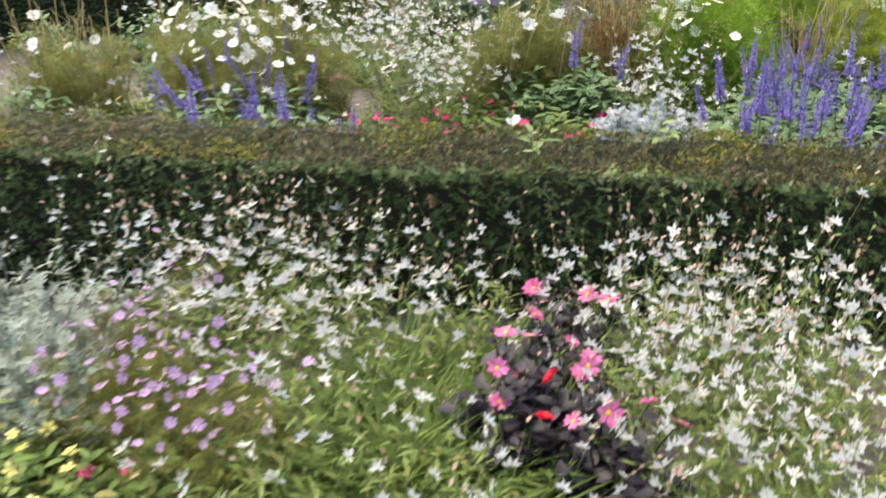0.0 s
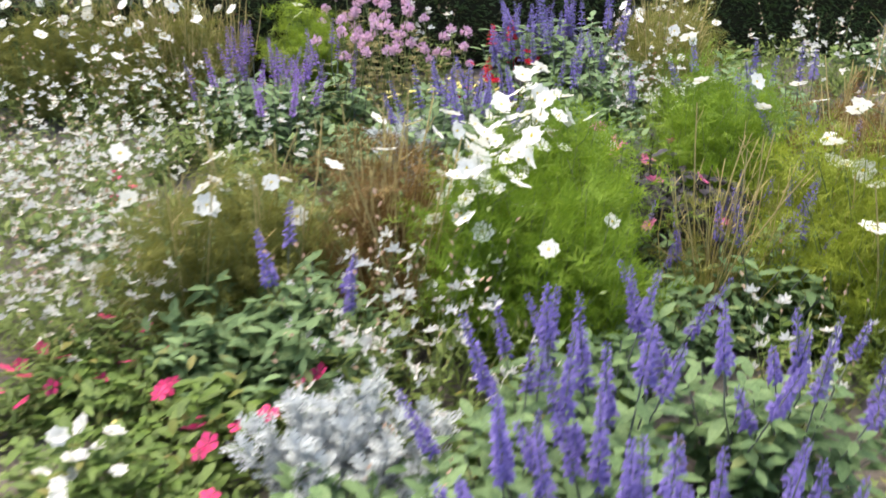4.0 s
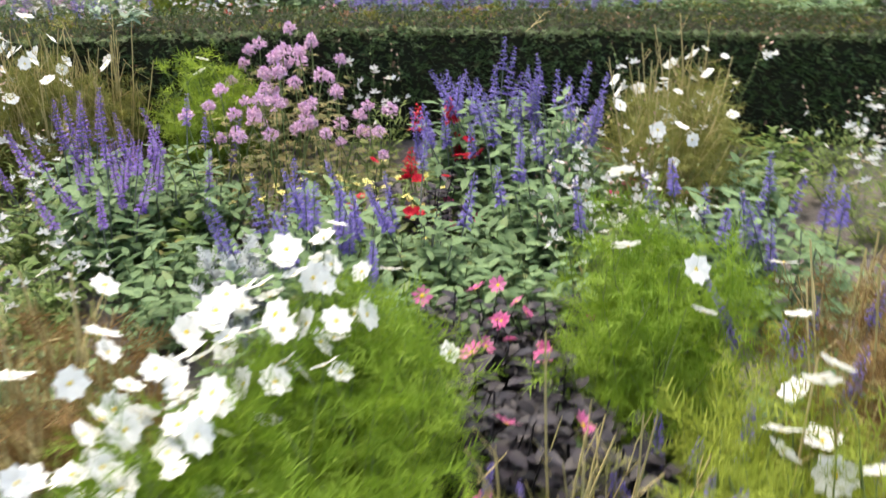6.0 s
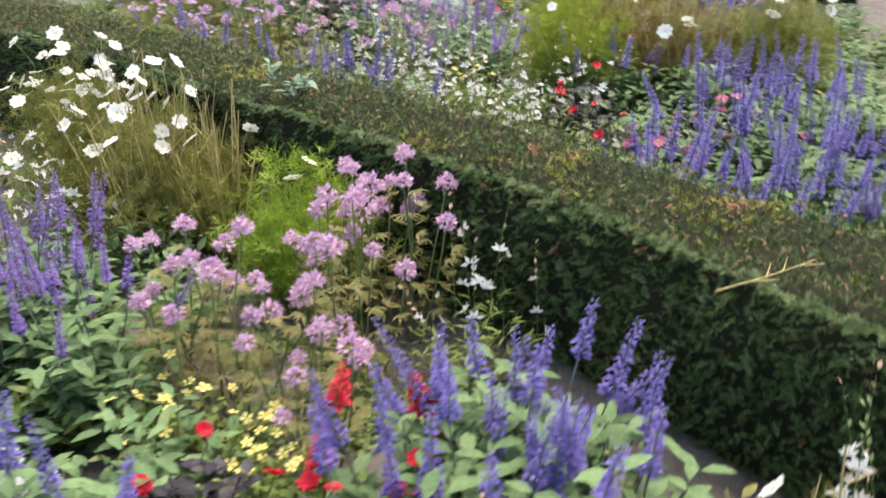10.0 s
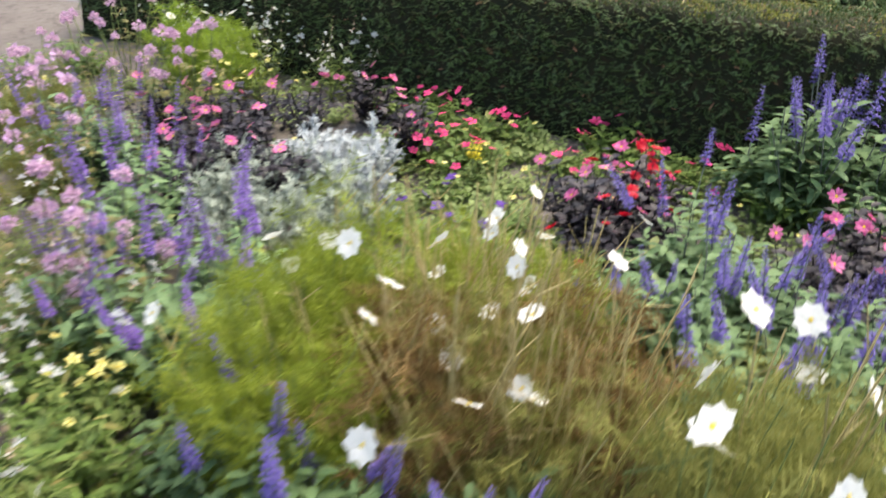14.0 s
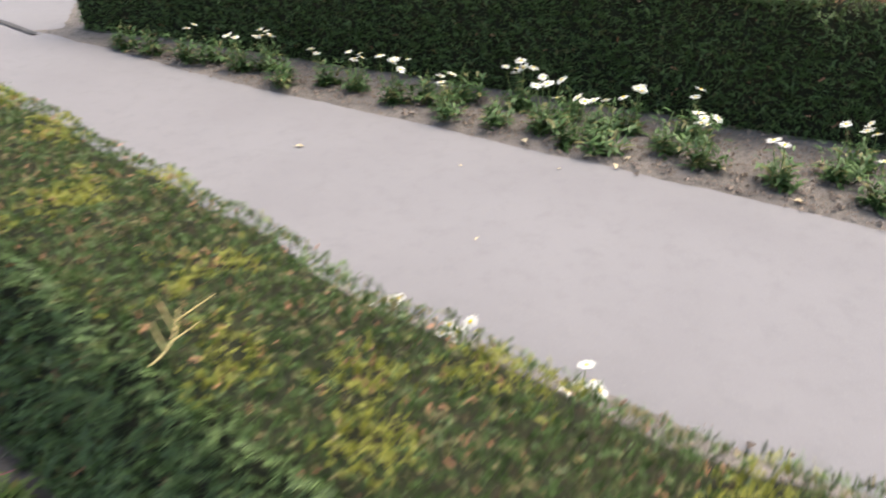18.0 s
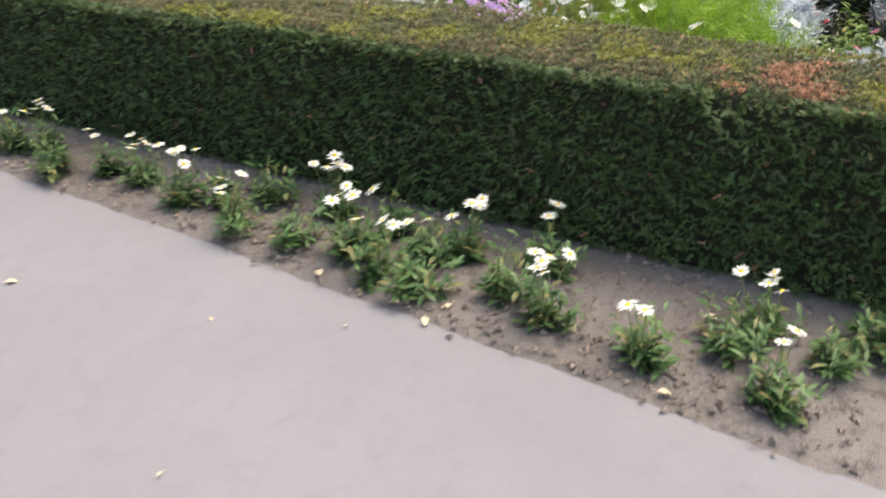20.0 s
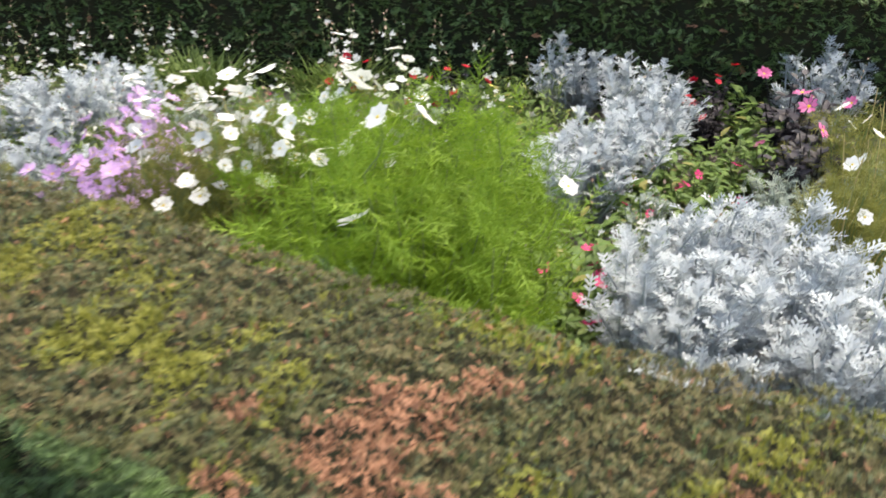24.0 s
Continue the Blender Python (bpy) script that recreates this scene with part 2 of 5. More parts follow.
def lobed_shape(pairs=3, lobe=0.36):
    """A deeply cut leaf of length 1 along y: a midrib with blunt lobes on both sides."""
    v, f = [], []

    def sliver(p, d, length, w, z):
        d = np.array(d) / np.linalg.norm(d)
        n = np.array([-d[1], d[0]])
        a, p = len(v), np.array(p)
        for q, h in ((p - n * w * 0.4, 0), (p + n * w * 0.4, 0), (p + d * length * 0.75 - n * w, z), (p + d * length * 0.75 + n * w, z), (p + d * length, z * 1.3)):
            v.append((q[0], q[1], h - 0.15 * q[1] ** 2))
        f.extend([(a, a + 2, a + 1), (a + 1, a + 2, a + 3), (a + 2, a + 4, a + 3)])

    sliver((0, 0), (0, 1), 1.0, 0.05, 0.0)
    for k in range(pairs):
        t = 0.22 + 0.68 * k / pairs
        for s in (-1, 1):
            sliver((0, t), (s * 0.85, 0.75), lobe * (1 - 0.35 * abs(t - 0.5)), 0.055, 0.06)
    return np.array(v, float), np.array(f)


def needle_shape(width=0.03, sag=0.1):
    return np.array([(-width, 0.0, 0), (width, 0.0, 0), (-width, 0.5, sag), (width, 0.5, sag), (0, 1, 0)], float), np.array([(0, 1, 2), (1, 3, 2), (2, 3, 4)])


def frond_shape(pairs=4, width=0.013):
    """A thread-like cut leaf of length 1 along y: a rib with fine forward-leaning side threads."""
    v, f = [], []

    def thread(p, d, length):
        d = np.array(d) / np.linalg.norm(d)
        n = np.array([-d[1], d[0], 0.0]) * width
        a, p = len(v), np.array(p, float)
        for q in (p - n, p + n, p + d * length * 0.6 - n * 0.8 + (0, 0, 0.02), p + d * length * 0.6 + n * 0.8 + (0, 0, 0.02), p + d * length):
            v.append((q[0], q[1], q[2] - 0.2 * q[1] ** 2))
        f.extend([(a, a + 1, a + 2), (a + 1, a + 3, a + 2), (a + 2, a + 3, a + 4)])

    thread((0, 0, 0), (0, 1, 0), 1.0)
    for k in range(pairs):
        t = 0.18 + 0.62 * k / pairs
        for s in (-1, 1):
            thread((0, t, 0), (s * 0.75, 0.8, 0.28 * (-1) ** k), 0.46 * (1 - 0.4 * t))
    return np.array(v, float), np.array(f)


LEAF, BROAD, NARROW = leaf_shape(0.42), leaf_shape(0.62, 0.42), leaf_shape(0.2, 0.5, 0.1, 0.25, 1)
SMALL, PETAL = leaf_shape(0.55, 0.55, 0.1, 0.15, 1), leaf_shape(0.47, 0.62, 0.08, 0.12, 1)
LOBED = lobed_shape()
NEEDLE, FROND = needle_shape(0.021, 0.06), frond_shape()


def flower_mesh(name, petals, eye, count, radius, width, cup=0.18, eye_r=0.22, layers=1, droop=0.1, eye_h=0.5, split=False):
    """An open flower facing +z: a ring of petals round a domed eye."""
    bag = Bag()
    shape = leaf_shape(width, 0.66, -0.05, droop, 2)
    for k in range(layers):
        a = np.arange(count) * 2 * np.pi / count + k * np.pi / count + rng.normal(0, 0.06, count)
        d = ring(a, cup + 0.35 * k + rng.normal(0, 0.07, count))
        bag.stamp(shape, d * radius * 0.08, basis(d), radius * (1 - 0.16 * k) * rng.uniform(0.92, 1.06, count), 0)
    r, n = radius * eye_r, 8
    a = np.arange(n) * 2 * np.pi / n
    v = [(r * math.cos(t), r * math.sin(t), radius * 0.02) for t in a] + [(0.65 * r * math.cos(t), 0.65 * r * math.sin(t), radius * 0.02 + r * eye_h * 0.75) for t in a] + [(0, 0, radius * 0.02 + r * eye_h)]
    f = []
    for k in range(n):
        j = (k + 1) % n
        f += [(k, j, n + k), (j, n + j, n + k), (n + k, n + j, 2 * n)]
    if split:
        centre = Bag()
        centre.add(v, f)
        return bag.mesh(name, petals), centre.mesh("flower_eye", eye)
    bag.add(v, f, 1)
    return bag.mesh(name, [petals, eye])


def facing(p, d, spin=None, size=1.0):
    """A pose at p whose z looks along d."""
    q = Vector(d).to_track_quat("Z", "Y").to_matrix().to_4x4()
    s = rng.uniform(0, 6.28) if spin is None else spin
    return Matrix.Translation(Vector(p)) @ q @ Matrix.Rotation(s, 4, "Z") @ Matrix.Diagonal((size, size, size, 1))



def bloom(mesh, parent, m):
    """One flower; a flower in two meshes gets its eye as a part of its own."""
    if isinstance(mesh, tuple):
        ob = part("flower", mesh[0], parent, "", m)
        part("flower_eye", mesh[1], ob, "yellow domed eye")
        return ob
    return part("flower", mesh, parent, "", m)

# ---------------------------------------------------------------- plan lines, in metres
HEDGE_LINES = {
    "near": ([(-3.1, 2.92), (-1.53, 2.74), (-0.34, 2.58), (0.24, 2.53), (0.91, 2.46), (1.48, 2.37), (3.2, 2.12)],
             [(-3.1, 3.26), (-1.6, 3.06), (-0.38, 2.95), (0.2, 2.92), (0.97, 2.84), (1.55, 2.79), (3.25, 2.57)], 0.6),
    "middle": ([(-3.5, 5.65), (-2.0, 6.45), (-0.33, 7.15), (0.4, 7.44), (0.9, 7.6), (1.46, 7.72), (1.9, 7.83), (2.7, 7.98), (3.8, 8.15)],
               [(-3.75, 6.05), (-2.2, 6.88), (-0.92, 7.42), (0.05, 7.77), (0.58, 7.96), (1.07, 8.1), (1.6, 8.26), (2.5, 8.45), (3.7, 8.62)], 0.62),
    "path_inner": ([(-6.0, 7.45), (-5.6, 8.0), (-4.46, 9.4), (-3.62, 10.33), (-2.95, 11.09), (-2.59, 11.6), (-2.2, 12.3), (-1.95, 12.9)],
                   [(-6.45, 7.8), (-6.05, 8.35), (-4.9, 9.72), (-4.2, 10.55), (-3.55, 11.27), (-3.15, 11.8), (-2.75, 12.5), (-2.5, 13.1)], 0.75),
    "path_outer": ([(-8.46, 8.34), (-8.27, 8.95), (-7.75, 10.1), (-7.3, 11.1), (-6.76, 12.28), (-6.38, 13.1), (-6.07, 13.75), (-5.6, 14.9)],
                   [(-9.1, 8.62), (-8.95, 9.15), (-8.42, 10.3), (-7.98, 11.25), (-7.36, 12.66), (-7.03, 13.3), (-6.72, 14.02), (-6.25, 15.2)], 0.765),
    "far": ([(-10.75, 8.9), (-10.62, 10.9), (-10.5, 13.0), (-10.25, 14.4), (-9.9, 15.6), (-9.3, 17.2)],
            [(-11.3, 8.9), (-11.17, 10.95), (-11.05, 13.1), (-10.8, 14.6), (-10.4, 15.8), (-9.8, 17.4)], 0.78),
}
PATH_INNER = [(-11.6, -0.8), (-8.6, 4.6), (-7.5, 6.6), (-6.5, 8.4), (-5.43, 9.91), (-4.9, 10.66), (-4.65, 11.09), (-4.3, 11.62), (-3.72, 12.5), (-3.2, 13.9), (-2.9, 15.6), (-2.3, 19.6)]
PATH_OUTER = [(-13.2, -0.2), (-10.2, 5.2), (-9.3, 6.6), (-8.35, 8.2), (-8.0, 8.78), (-7.25, 9.85), (-6.58, 11.1), (-6.1, 11.9), (-5.74, 12.54), (-5.29, 13.26), (-4.8, 14.3), (-4.3, 16.0), (-3.7, 19.8)]


def along(line, step):
    """Points every step along a smoothed line, by arc length."""
    p = np.array(line, float)
    s = np.r_[0, np.cumsum(np.linalg.norm(np.diff(p, axis=0), axis=1))]
    t = np.linspace(0, s[-1], max(2, int(s[-1] / step)))
    q = np.stack([np.interp(t, s, p[:, k]) for k in (0, 1)], 1)
    for _ in range(int(0.5 / step)):
        q[1:-1] = 0.25 * q[:-2] + 0.5 * q[1:-1] + 0.25 * q[2:]
    return q


def at_share(q, n):
    s = np.linspace(0, len(q) - 1, n)
    return np.stack([np.interp(s, np.arange(len(q)), q[:, k]) for k in (0, 1)], 1)


def uneven(x, y, scale, seed=0.0):
    return noise.noise(Vector((x * scale, y * scale, seed)))


# ---------------------------------------------------------------- ground, path
path_in, path_out = along(PATH_INNER, 0.1), along(PATH_OUTER, 0.1)
path_poly = np.concatenate([path_in, path_out[::-1]])
branch = along([(-8.3, 7.4), (-9.5, 7.0), (-11.2, 6.5), (-13.5, 6.0)], 0.15)
branch_side = np.gradient(branch, axis=0)
branch_side = 0.8 * np.c_[-branch_side[:, 1], branch_side[:, 0]] / np.linalg.norm(branch_side, axis=1)[:, None]
branch_poly = np.concatenate([branch + branch_side, (branch - branch_side)[::-1]])


def inside(poly, pts):
    x, y = pts[:, 0], pts[:, 1]
    odd = np.zeros(len(pts), bool)
    j = len(poly) - 1
    for i in range(len(poly)):
        (xi, yi), (xj, yj) = poly[i], poly[j]
        if yi != yj:
            odd ^= ((yi > y) != (yj > y)) & (x < (xj - xi) * (y - yi) / (yj - yi) + xi)
        j = i
    return odd


def ground_height(x, y):
    return 0.016 * uneven(x, y, 3.0) + 0.008 * uneven(x, y, 11.0, 3.0)


def edge_distance(pts):
    """How far each point lies from the nearer edge of the path or its branch."""
    edge = np.concatenate([at_share(path_in, 420), at_share(path_out, 420), branch + branch_side, branch - branch_side])
    return np.concatenate([np.sqrt(((c[:, None] - edge[None]) ** 2).sum(-1).min(1)) for c in np.array_split(pts, 60)])


def make_ground():
    xs, ys = np.arange(-15, 9.01, 0.07), np.arange(-5, 20.01, 0.07)
    gx, gy = np.meshgrid(xs, ys)
    pts = np.stack([gx.ravel(), gy.ravel()], 1)
    d = edge_distance(pts)
    rise = np.clip(d / 0.3, 0, 1)
    z = np.array([ground_height(x, y) for x, y in pts]) * (0.15 + 0.85 * rise) + 0.004 + 0.012 * rise
    hollow = inside(path_poly, pts) | inside(branch_poly, pts)
    z = np.where(hollow, 0.004 - 0.05 * np.clip(d / 0.2, 0, 1), z)
    n, bag = len(xs), Bag()
    i = (np.arange(len(ys) - 1)[:, None] * n + np.arange(n - 1)[None]).ravel()
    bag.add(np.c_[pts, z], np.concatenate([np.stack([i, i + 1, i + n], 1), np.stack([i + 1, i + n + 1, i + n], 1)]))
    far, near = 900.0, [(-15, -5), (9, -5), (9, 20), (-15, 20)]
    v = [(x, y, 0.0) for x, y in near] + [(-far, -far, 0), (far, -far, 0), (far, far, 0), (-far, far, 0)]
    f = []
    for k in range(4):
        j = (k + 1) % 4
        f += [(k, 4 + k, 4 + j), (k, 4 + j, j)]
    bag.add(v, f)
    return tagged(new("ground", bag.mesh("ground", M_SOIL)), "dry grey-brown garden soil under the flower beds", "soil", kind="structure")


def make_path():
    n = 420
    a, b = at_share(path_in, n), at_share(path_out, n)
    for k in range(n):
        w = unit(b[k] - a[k])
        a[k] += w * (0.06 + 0.05 * uneven(a[k][0], a[k][1], 2.2) - 0.1 + 0.03 * uneven(a[k][0], a[k][1], 8.0))
        b[k] += w * (0.04 + 0.05 * uneven(b[k][0], b[k][1], 2.2) + 0.03 * uneven(b[k][0], b[k][1], 8.0))
    m, bag, v = 14, Bag(), []
    for k in range(n):
        for j in range(m):
            t = j / (m - 1)
            p = a[k] * (1 - t) + b[k] * t
            v.append((p[0], p[1], 0.012 - 0.022 * (abs(2 * t - 1) ** 16) + 0.004 * uneven(p[0], p[1], 1.5)))
    f = []
    for k in range(n - 1):
        for j in range(m - 1):
            p = k * m + j
            f += [(p, p + m, p + 1), (p + 1, p + m, p + m + 1)]
    bag.add(v, f)
    # the branch that leaves behind the end of the outer hedge
    c, left, right = branch, branch + branch_side, branch - branch_side
    v, f = [], []
    for p, q in zip(left, right):
        v += [(p[0], p[1], 0.0), (q[0], q[1], 0.0)]
    for k in range(len(c) - 1):
        f += [(2 * k, 2 * k + 2, 2 * k + 1), (2 * k + 1, 2 * k + 2, 2 * k + 3)]
    bag.add(v, f)
    return tagged(new("path", bag.mesh("path", M_PATH)), "pale pinkish-grey tarmac garden path, dusty and worn", "path", kind="structure")


def make_seam():
    """The dark tar line where the branch joins the path."""
    line = along([(-9.5, 6.3), (-9.08, 6.97), (-8.74, 7.53), (-8.31, 8.05)], 0.08)
    bag, v, f = Bag(), [], []
    for k, (x, y) in enumerate(line):
        w = 0.022 + 0.008 * uneven(x, y, 9.0)
        v += [(x - w, y + w * 0.7, 0.02), (x, y, 0.024), (x + w, y - w * 0.7, 0.02)]
        if k:
            a = 3 * k - 3
            f += [(a, a + 1, a + 3), (a + 1, a + 4, a + 3), (a + 1, a + 2, a + 4), (a + 2, a + 5, a + 4)]
    bag.add(v, f)
    return tagged(new("path_seam", bag.mesh("path_seam", M_SEAM)), "dark tar seam across the pale path", "path", kind="structure")


make_ground()
make_path()
make_seam()


# ---------------------------------------------------------------- hedges
def sprig_shape(nodes=5, low=0.2, high=0.72):
    """A flat spray of yew needles along y, 1 long: pointed needles on both sides of one rib."""
    v, f = [], []
    for k in range(nodes + 1):
        t = k / nodes
        v.append((0.0, 0.78 * t, 0.10 * t - 0.16 * t * t))
    for k in range(nodes):
        t = (k + 0.5) / nodes
        reach = 0.31 * (1 - 0.45 * t)
        for s in (-1, 1):
            v.append((s * reach, 0.78 * t + 0.34, 0.07 * ((k + (s > 0)) % 2) - 0.03))
            a = len(v)
            v += [(0.0, 0.78 * (k + low) / nodes, 0.1 * t - 0.16 * t * t), (0.0, 0.78 * (k + high) / nodes, 0.1 * t - 0.16 * t * t)]
            f.append((a, a + 1, a - 1) if s < 0 else (a + 1, a, a - 1))
    v += [(-0.05, 0.7, -0.05), (0.05, 0.7, -0.05), (0.0, 1.05, -0.1)]
    f.append((len(v) - 3, len(v) - 2, len(v) - 1))
    return np.array(v), np.array(f)


SPRIG, CLIPPED = sprig_shape(5, 0.12, 0.82), sprig_shape(3, 0.0, 1.0)


def make_hedge(line, label, density, dry=(), tips=0.3, olive=0.5, lush=(), shag=0.56, worn=False, coarse=False, brown=0.55, fine=1.0, grey=0.8, small=1.0, deep=False, short=M_YEW_GREY):
    front, back, top = HEDGE_LINES[line]
    length = np.linalg.norm(np.diff(np.array(front), axis=0), axis=1).sum()
    n = int(length / 0.07)
    a, b = at_share(along(front, 0.05), n), at_share(along(back, 0.05), n)
    root = tagged(new("hedge"), label, "hedge")
    root.location = (*(0.5 * (a[n // 2] + b[n // 2])), 0)
    base = np.array(root.location)
    # cross-section, from the foot of the front over the rounded top to the foot of the back: share across, height
    prof = [(0.03, 0.0), (0.01, 0.2), (0.0, 0.45), (0.0, 0.7), (0.0, 0.92), (0.015, 0.98), (0.06, 1.0), (0.3, 1.005), (0.5, 1.01), (0.7, 1.005), (0.94, 1.0), (0.985, 0.98), (1.0, 0.92), (1.0, 0.7), (1.0, 0.45), (0.99, 0.2), (0.97, 0.0)]
    if worn:  # a face that leans back to a round shoulder
        prof[:7] = [(0.0, 0.0), (0.02, 0.2), (0.05, 0.45), (0.08, 0.7), (0.11, 0.9), (0.135, 0.965), (0.18, 1.0)]
    m, v = len(prof), []
    for k in range(n):
        for t, h in prof:
            p = a[k] * (1 - t) + b[k] * t
            out = (unit(a[k] - b[k]) * (1 - 2 * t)) * (0.03 * uneven(p[0] + h * 3, p[1] + h * 2, 3.2, 5.0) + 0.022 * uneven(p[0] + h * 5, p[1] - h * 4, 9.0, 2.0))
            v.append((p[0] + out[0], p[1] + out[1], h * top + (0.022 * uneven(p[0], p[1], 2.6, 9.0) if h > 0.9 else 0.0)))
    v, f = np.array(v), []
    for k in range(n - 1):
        for j in range(m - 1):
            p = k * m + j
            f += [(p, p + 1, p + m), (p + 1, p + m + 1, p + m)]
    for k in (0, n - 1):
        c = k * m
        f += [(c, c + j, c + j + 1) for j in range(1, m - 1)]
    f = np.array(f)
    # solid core just under the sprays, coloured as the shade between them
    bag = Bag()
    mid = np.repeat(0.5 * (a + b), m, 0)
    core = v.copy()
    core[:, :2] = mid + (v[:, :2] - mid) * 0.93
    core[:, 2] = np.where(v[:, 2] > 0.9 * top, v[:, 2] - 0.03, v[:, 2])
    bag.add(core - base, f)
    part("hedge_core", bag.mesh("hedge_core", M_CORE), root, "solid hedge core, near-black for the shade between the sprays")
    # leaf sprays over the whole skin, in proportion to its area
    tri = v[f]
    cross = np.cross(tri[:, 1] - tri[:, 0], tri[:, 2] - tri[:, 0])
    area = np.linalg.norm(cross, axis=1) / 2
    inner = np.concatenate([0.5 * (a + b), np.full((n, 1), top * 0.5)], 1)
    rear = (np.arange(len(f)) // 2) % (m - 1) >= m - 6
    crown = v[f][:, :, 2].min(1) > 0.91 * top
    area = np.where(rear, 0.1, np.where(crown, 2.9 * (0.56 / shag) ** 1.5 * fine, 1.0)) * area
    count = int(area.sum() * density)
    pick = rng.choice(len(f), count, p=area / area.sum())
    w = rng.dirichlet((1, 1, 1), count)
    pos = np.einsum("nk,nki->ni", w, tri[pick])
    nor = unit(cross[pick])
    near = inner[np.argmin(((pos[:, None, :2] - inner[None, :: max(1, n // 60), :2]) ** 2).sum(-1), 1) * max(1, n // 60)]
    nor *= np.sign(((pos - near) * nor).sum(1))[:, None]
    nor[nor[:, 2] < -0.5] *= -1
    upper = pos[:, 2] > 0.975 * top
    d = unit(nor * rng.uniform(0.35, 1.0, (count, 1)) + rng.normal(0, 0.55, (count, 3)) * np.where(upper[:, None], (1, 1, 1), (1, 1, 0.55)))
    size = rng.uniform(0.024, 0.056, count) * np.where(upper, shag / fine**0.5, small)
    if coarse:
        size = size * 1.45
    pos = pos - d * size[:, None] * rng.uniform(0.35, 0.8, (count, 1))
    # shoots stand out in small tufts with hollows between them
    tuft = np.array([uneven(x + 0.7 * z, y - 0.4 * z + 1.3 * z, 24.0, 3.0) for x, y, z in pos])
    pos += nor * (0.022 * tuft * np.where(upper, 1.5 if deep else 0.9, 2.0))[:, None]
    flat = np.where(upper[:, None], nor + 0.3, 0.5 * nor + (0, 0, 0.9) + rng.normal(0, 0.3, (count, 3)))
    kind = np.zeros(count, int)
    spot = np.array([uneven(x, y, 3.6, 21.0) for x, y in pos[:, :2]])
    spot2 = np.array([uneven(x, y, 8.0, 41.0) for x, y in pos[:, :2]])
    r = rng.random(count)
    tone = 1.25 * spot + 0.8 * spot2 + rng.normal(0, 0.2, count)
    kind[upper & (r < olive + 0.25)] = 2
    kind[upper & (tone < -0.25) & (r < brown)] = 4
    kind[upper & (tone > 0.62 - 0.8 * tips) & (r < 0.85)] = 1
    kind[upper & (rng.random(count) < 0.028 + 0.5 * np.clip(spot2 - 0.38, 0, 1))] = 3
    kind[upper & (kind == 0) & (rng.random(count) < grey)] = 5
    kind[~upper & (rng.random(count) < 0.007)] = 3
    kind[~upper & (rng.random(count) < 0.06)] = 2
    for x, y, rad in lush:
        far = np.hypot(pos[:, 0] - x, pos[:, 1] - y) / rad
        kind[upper & (rng.random(count) < np.clip(1.6 - far * 1.15 + 0.9 * spot2, 0, 0.9))] = 1
    for x, y, rad in dry:
        far = np.hypot(pos[:, 0] - x, pos[:, 1] - y) / rad
        kind[upper & (rng.random(count) < np.clip(1.6 - far * 1.15 + 0.9 * spot2, 0, 0.93))] = 3
    for k, (mat, name) in enumerate(((M_YEW, "dark green yew sprays"), (M_YEW_TIP, "yellow-green new growth"), (M_YEW_OLIVE, "clipped olive sprays"), (M_YEW_DRY, "dry rust-brown sprays"), (M_YEW_BROWN, "browned clipped sprays"), (short, "short clipped green sprays"))):
        pickk = kind == k
        if pickk.sum() > 2:
            bag = Bag()
            bag.stamp(SPRIG if k in (0, 5) and not coarse else CLIPPED, pos[pickk] - base, basis(d[pickk], flat[pickk]), size[pickk])
            part("foliage", bag.mesh("hedge_foliage", mat), root, name, kind="stuff")
    return root


make_hedge("near", "low clipped yew hedge with an olive-brown top", 2900, [(1.5, 2.6, 0.035)], 0.32, 0.42, fine=1.3)
make_hedge("middle", "low clipped yew hedge between two flower beds", 2900, [(0.6, 7.7, 0.04), (1.2, 7.95, 0.035)], 0.14, -0.12, (), 0.52, brown=0.3, fine=1.2, grey=0.85, deep=True, short=M_YEW_FRESH)
make_hedge("path_inner", "clipped yew hedge beside the path with yellowish top", 2900, [(-4.15, 10.0, 0.1)], 0.14, -0.14, [(-3.45, 10.9, 0.06), (-3.0, 11.35, 0.08), (-3.9, 10.5, 0.06)], 0.52, True, brown=0.22, fine=1.2, grey=0.8, deep=True, short=M_YEW_FRESH)
make_hedge("path_outer", "clipped yew hedge behind the daisies with a rust-brown patch", 4400, [(-6.5, 13.5, 0.1), (-6.3, 13.49, 0.08), (-6.42, 13.4, 0.08), (-6.63, 13.62, 0.05), (-6.52, 13.2, 0.04), (-6.34, 13.21, 0.045), (-6.36, 14.02, 0.03)], 0.25, 0.5, [(-6.72, 12.92, 0.1), (-6.96, 12.56, 0.1), (-7.0, 12.1, 0.1), (-6.64, 13.06, 0.05), (-7.24, 11.31, 0.11), (-7.45, 10.9, 0.09)], 0.46, fine=1.0, small=0.95, deep=True)
make_hedge("far", "tall dark yew hedge behind the flower bed", 1500, [], 0.2, 0.3, coarse=True)

# ---------------------------------------------------------------- plants: one builder for each kind
def stem_line(p0, p1, bow=0.03, n=5):
    """A gently bowed line from p0 to p1."""
    t = np.linspace(0, 1, n)[:, None]
    side = rng.normal(0, bow, 3) * (1, 1, 0.2)
    return np.array(p0) * (1 - t) + np.array(p1) * t + side * np.sin(np.pi * t)


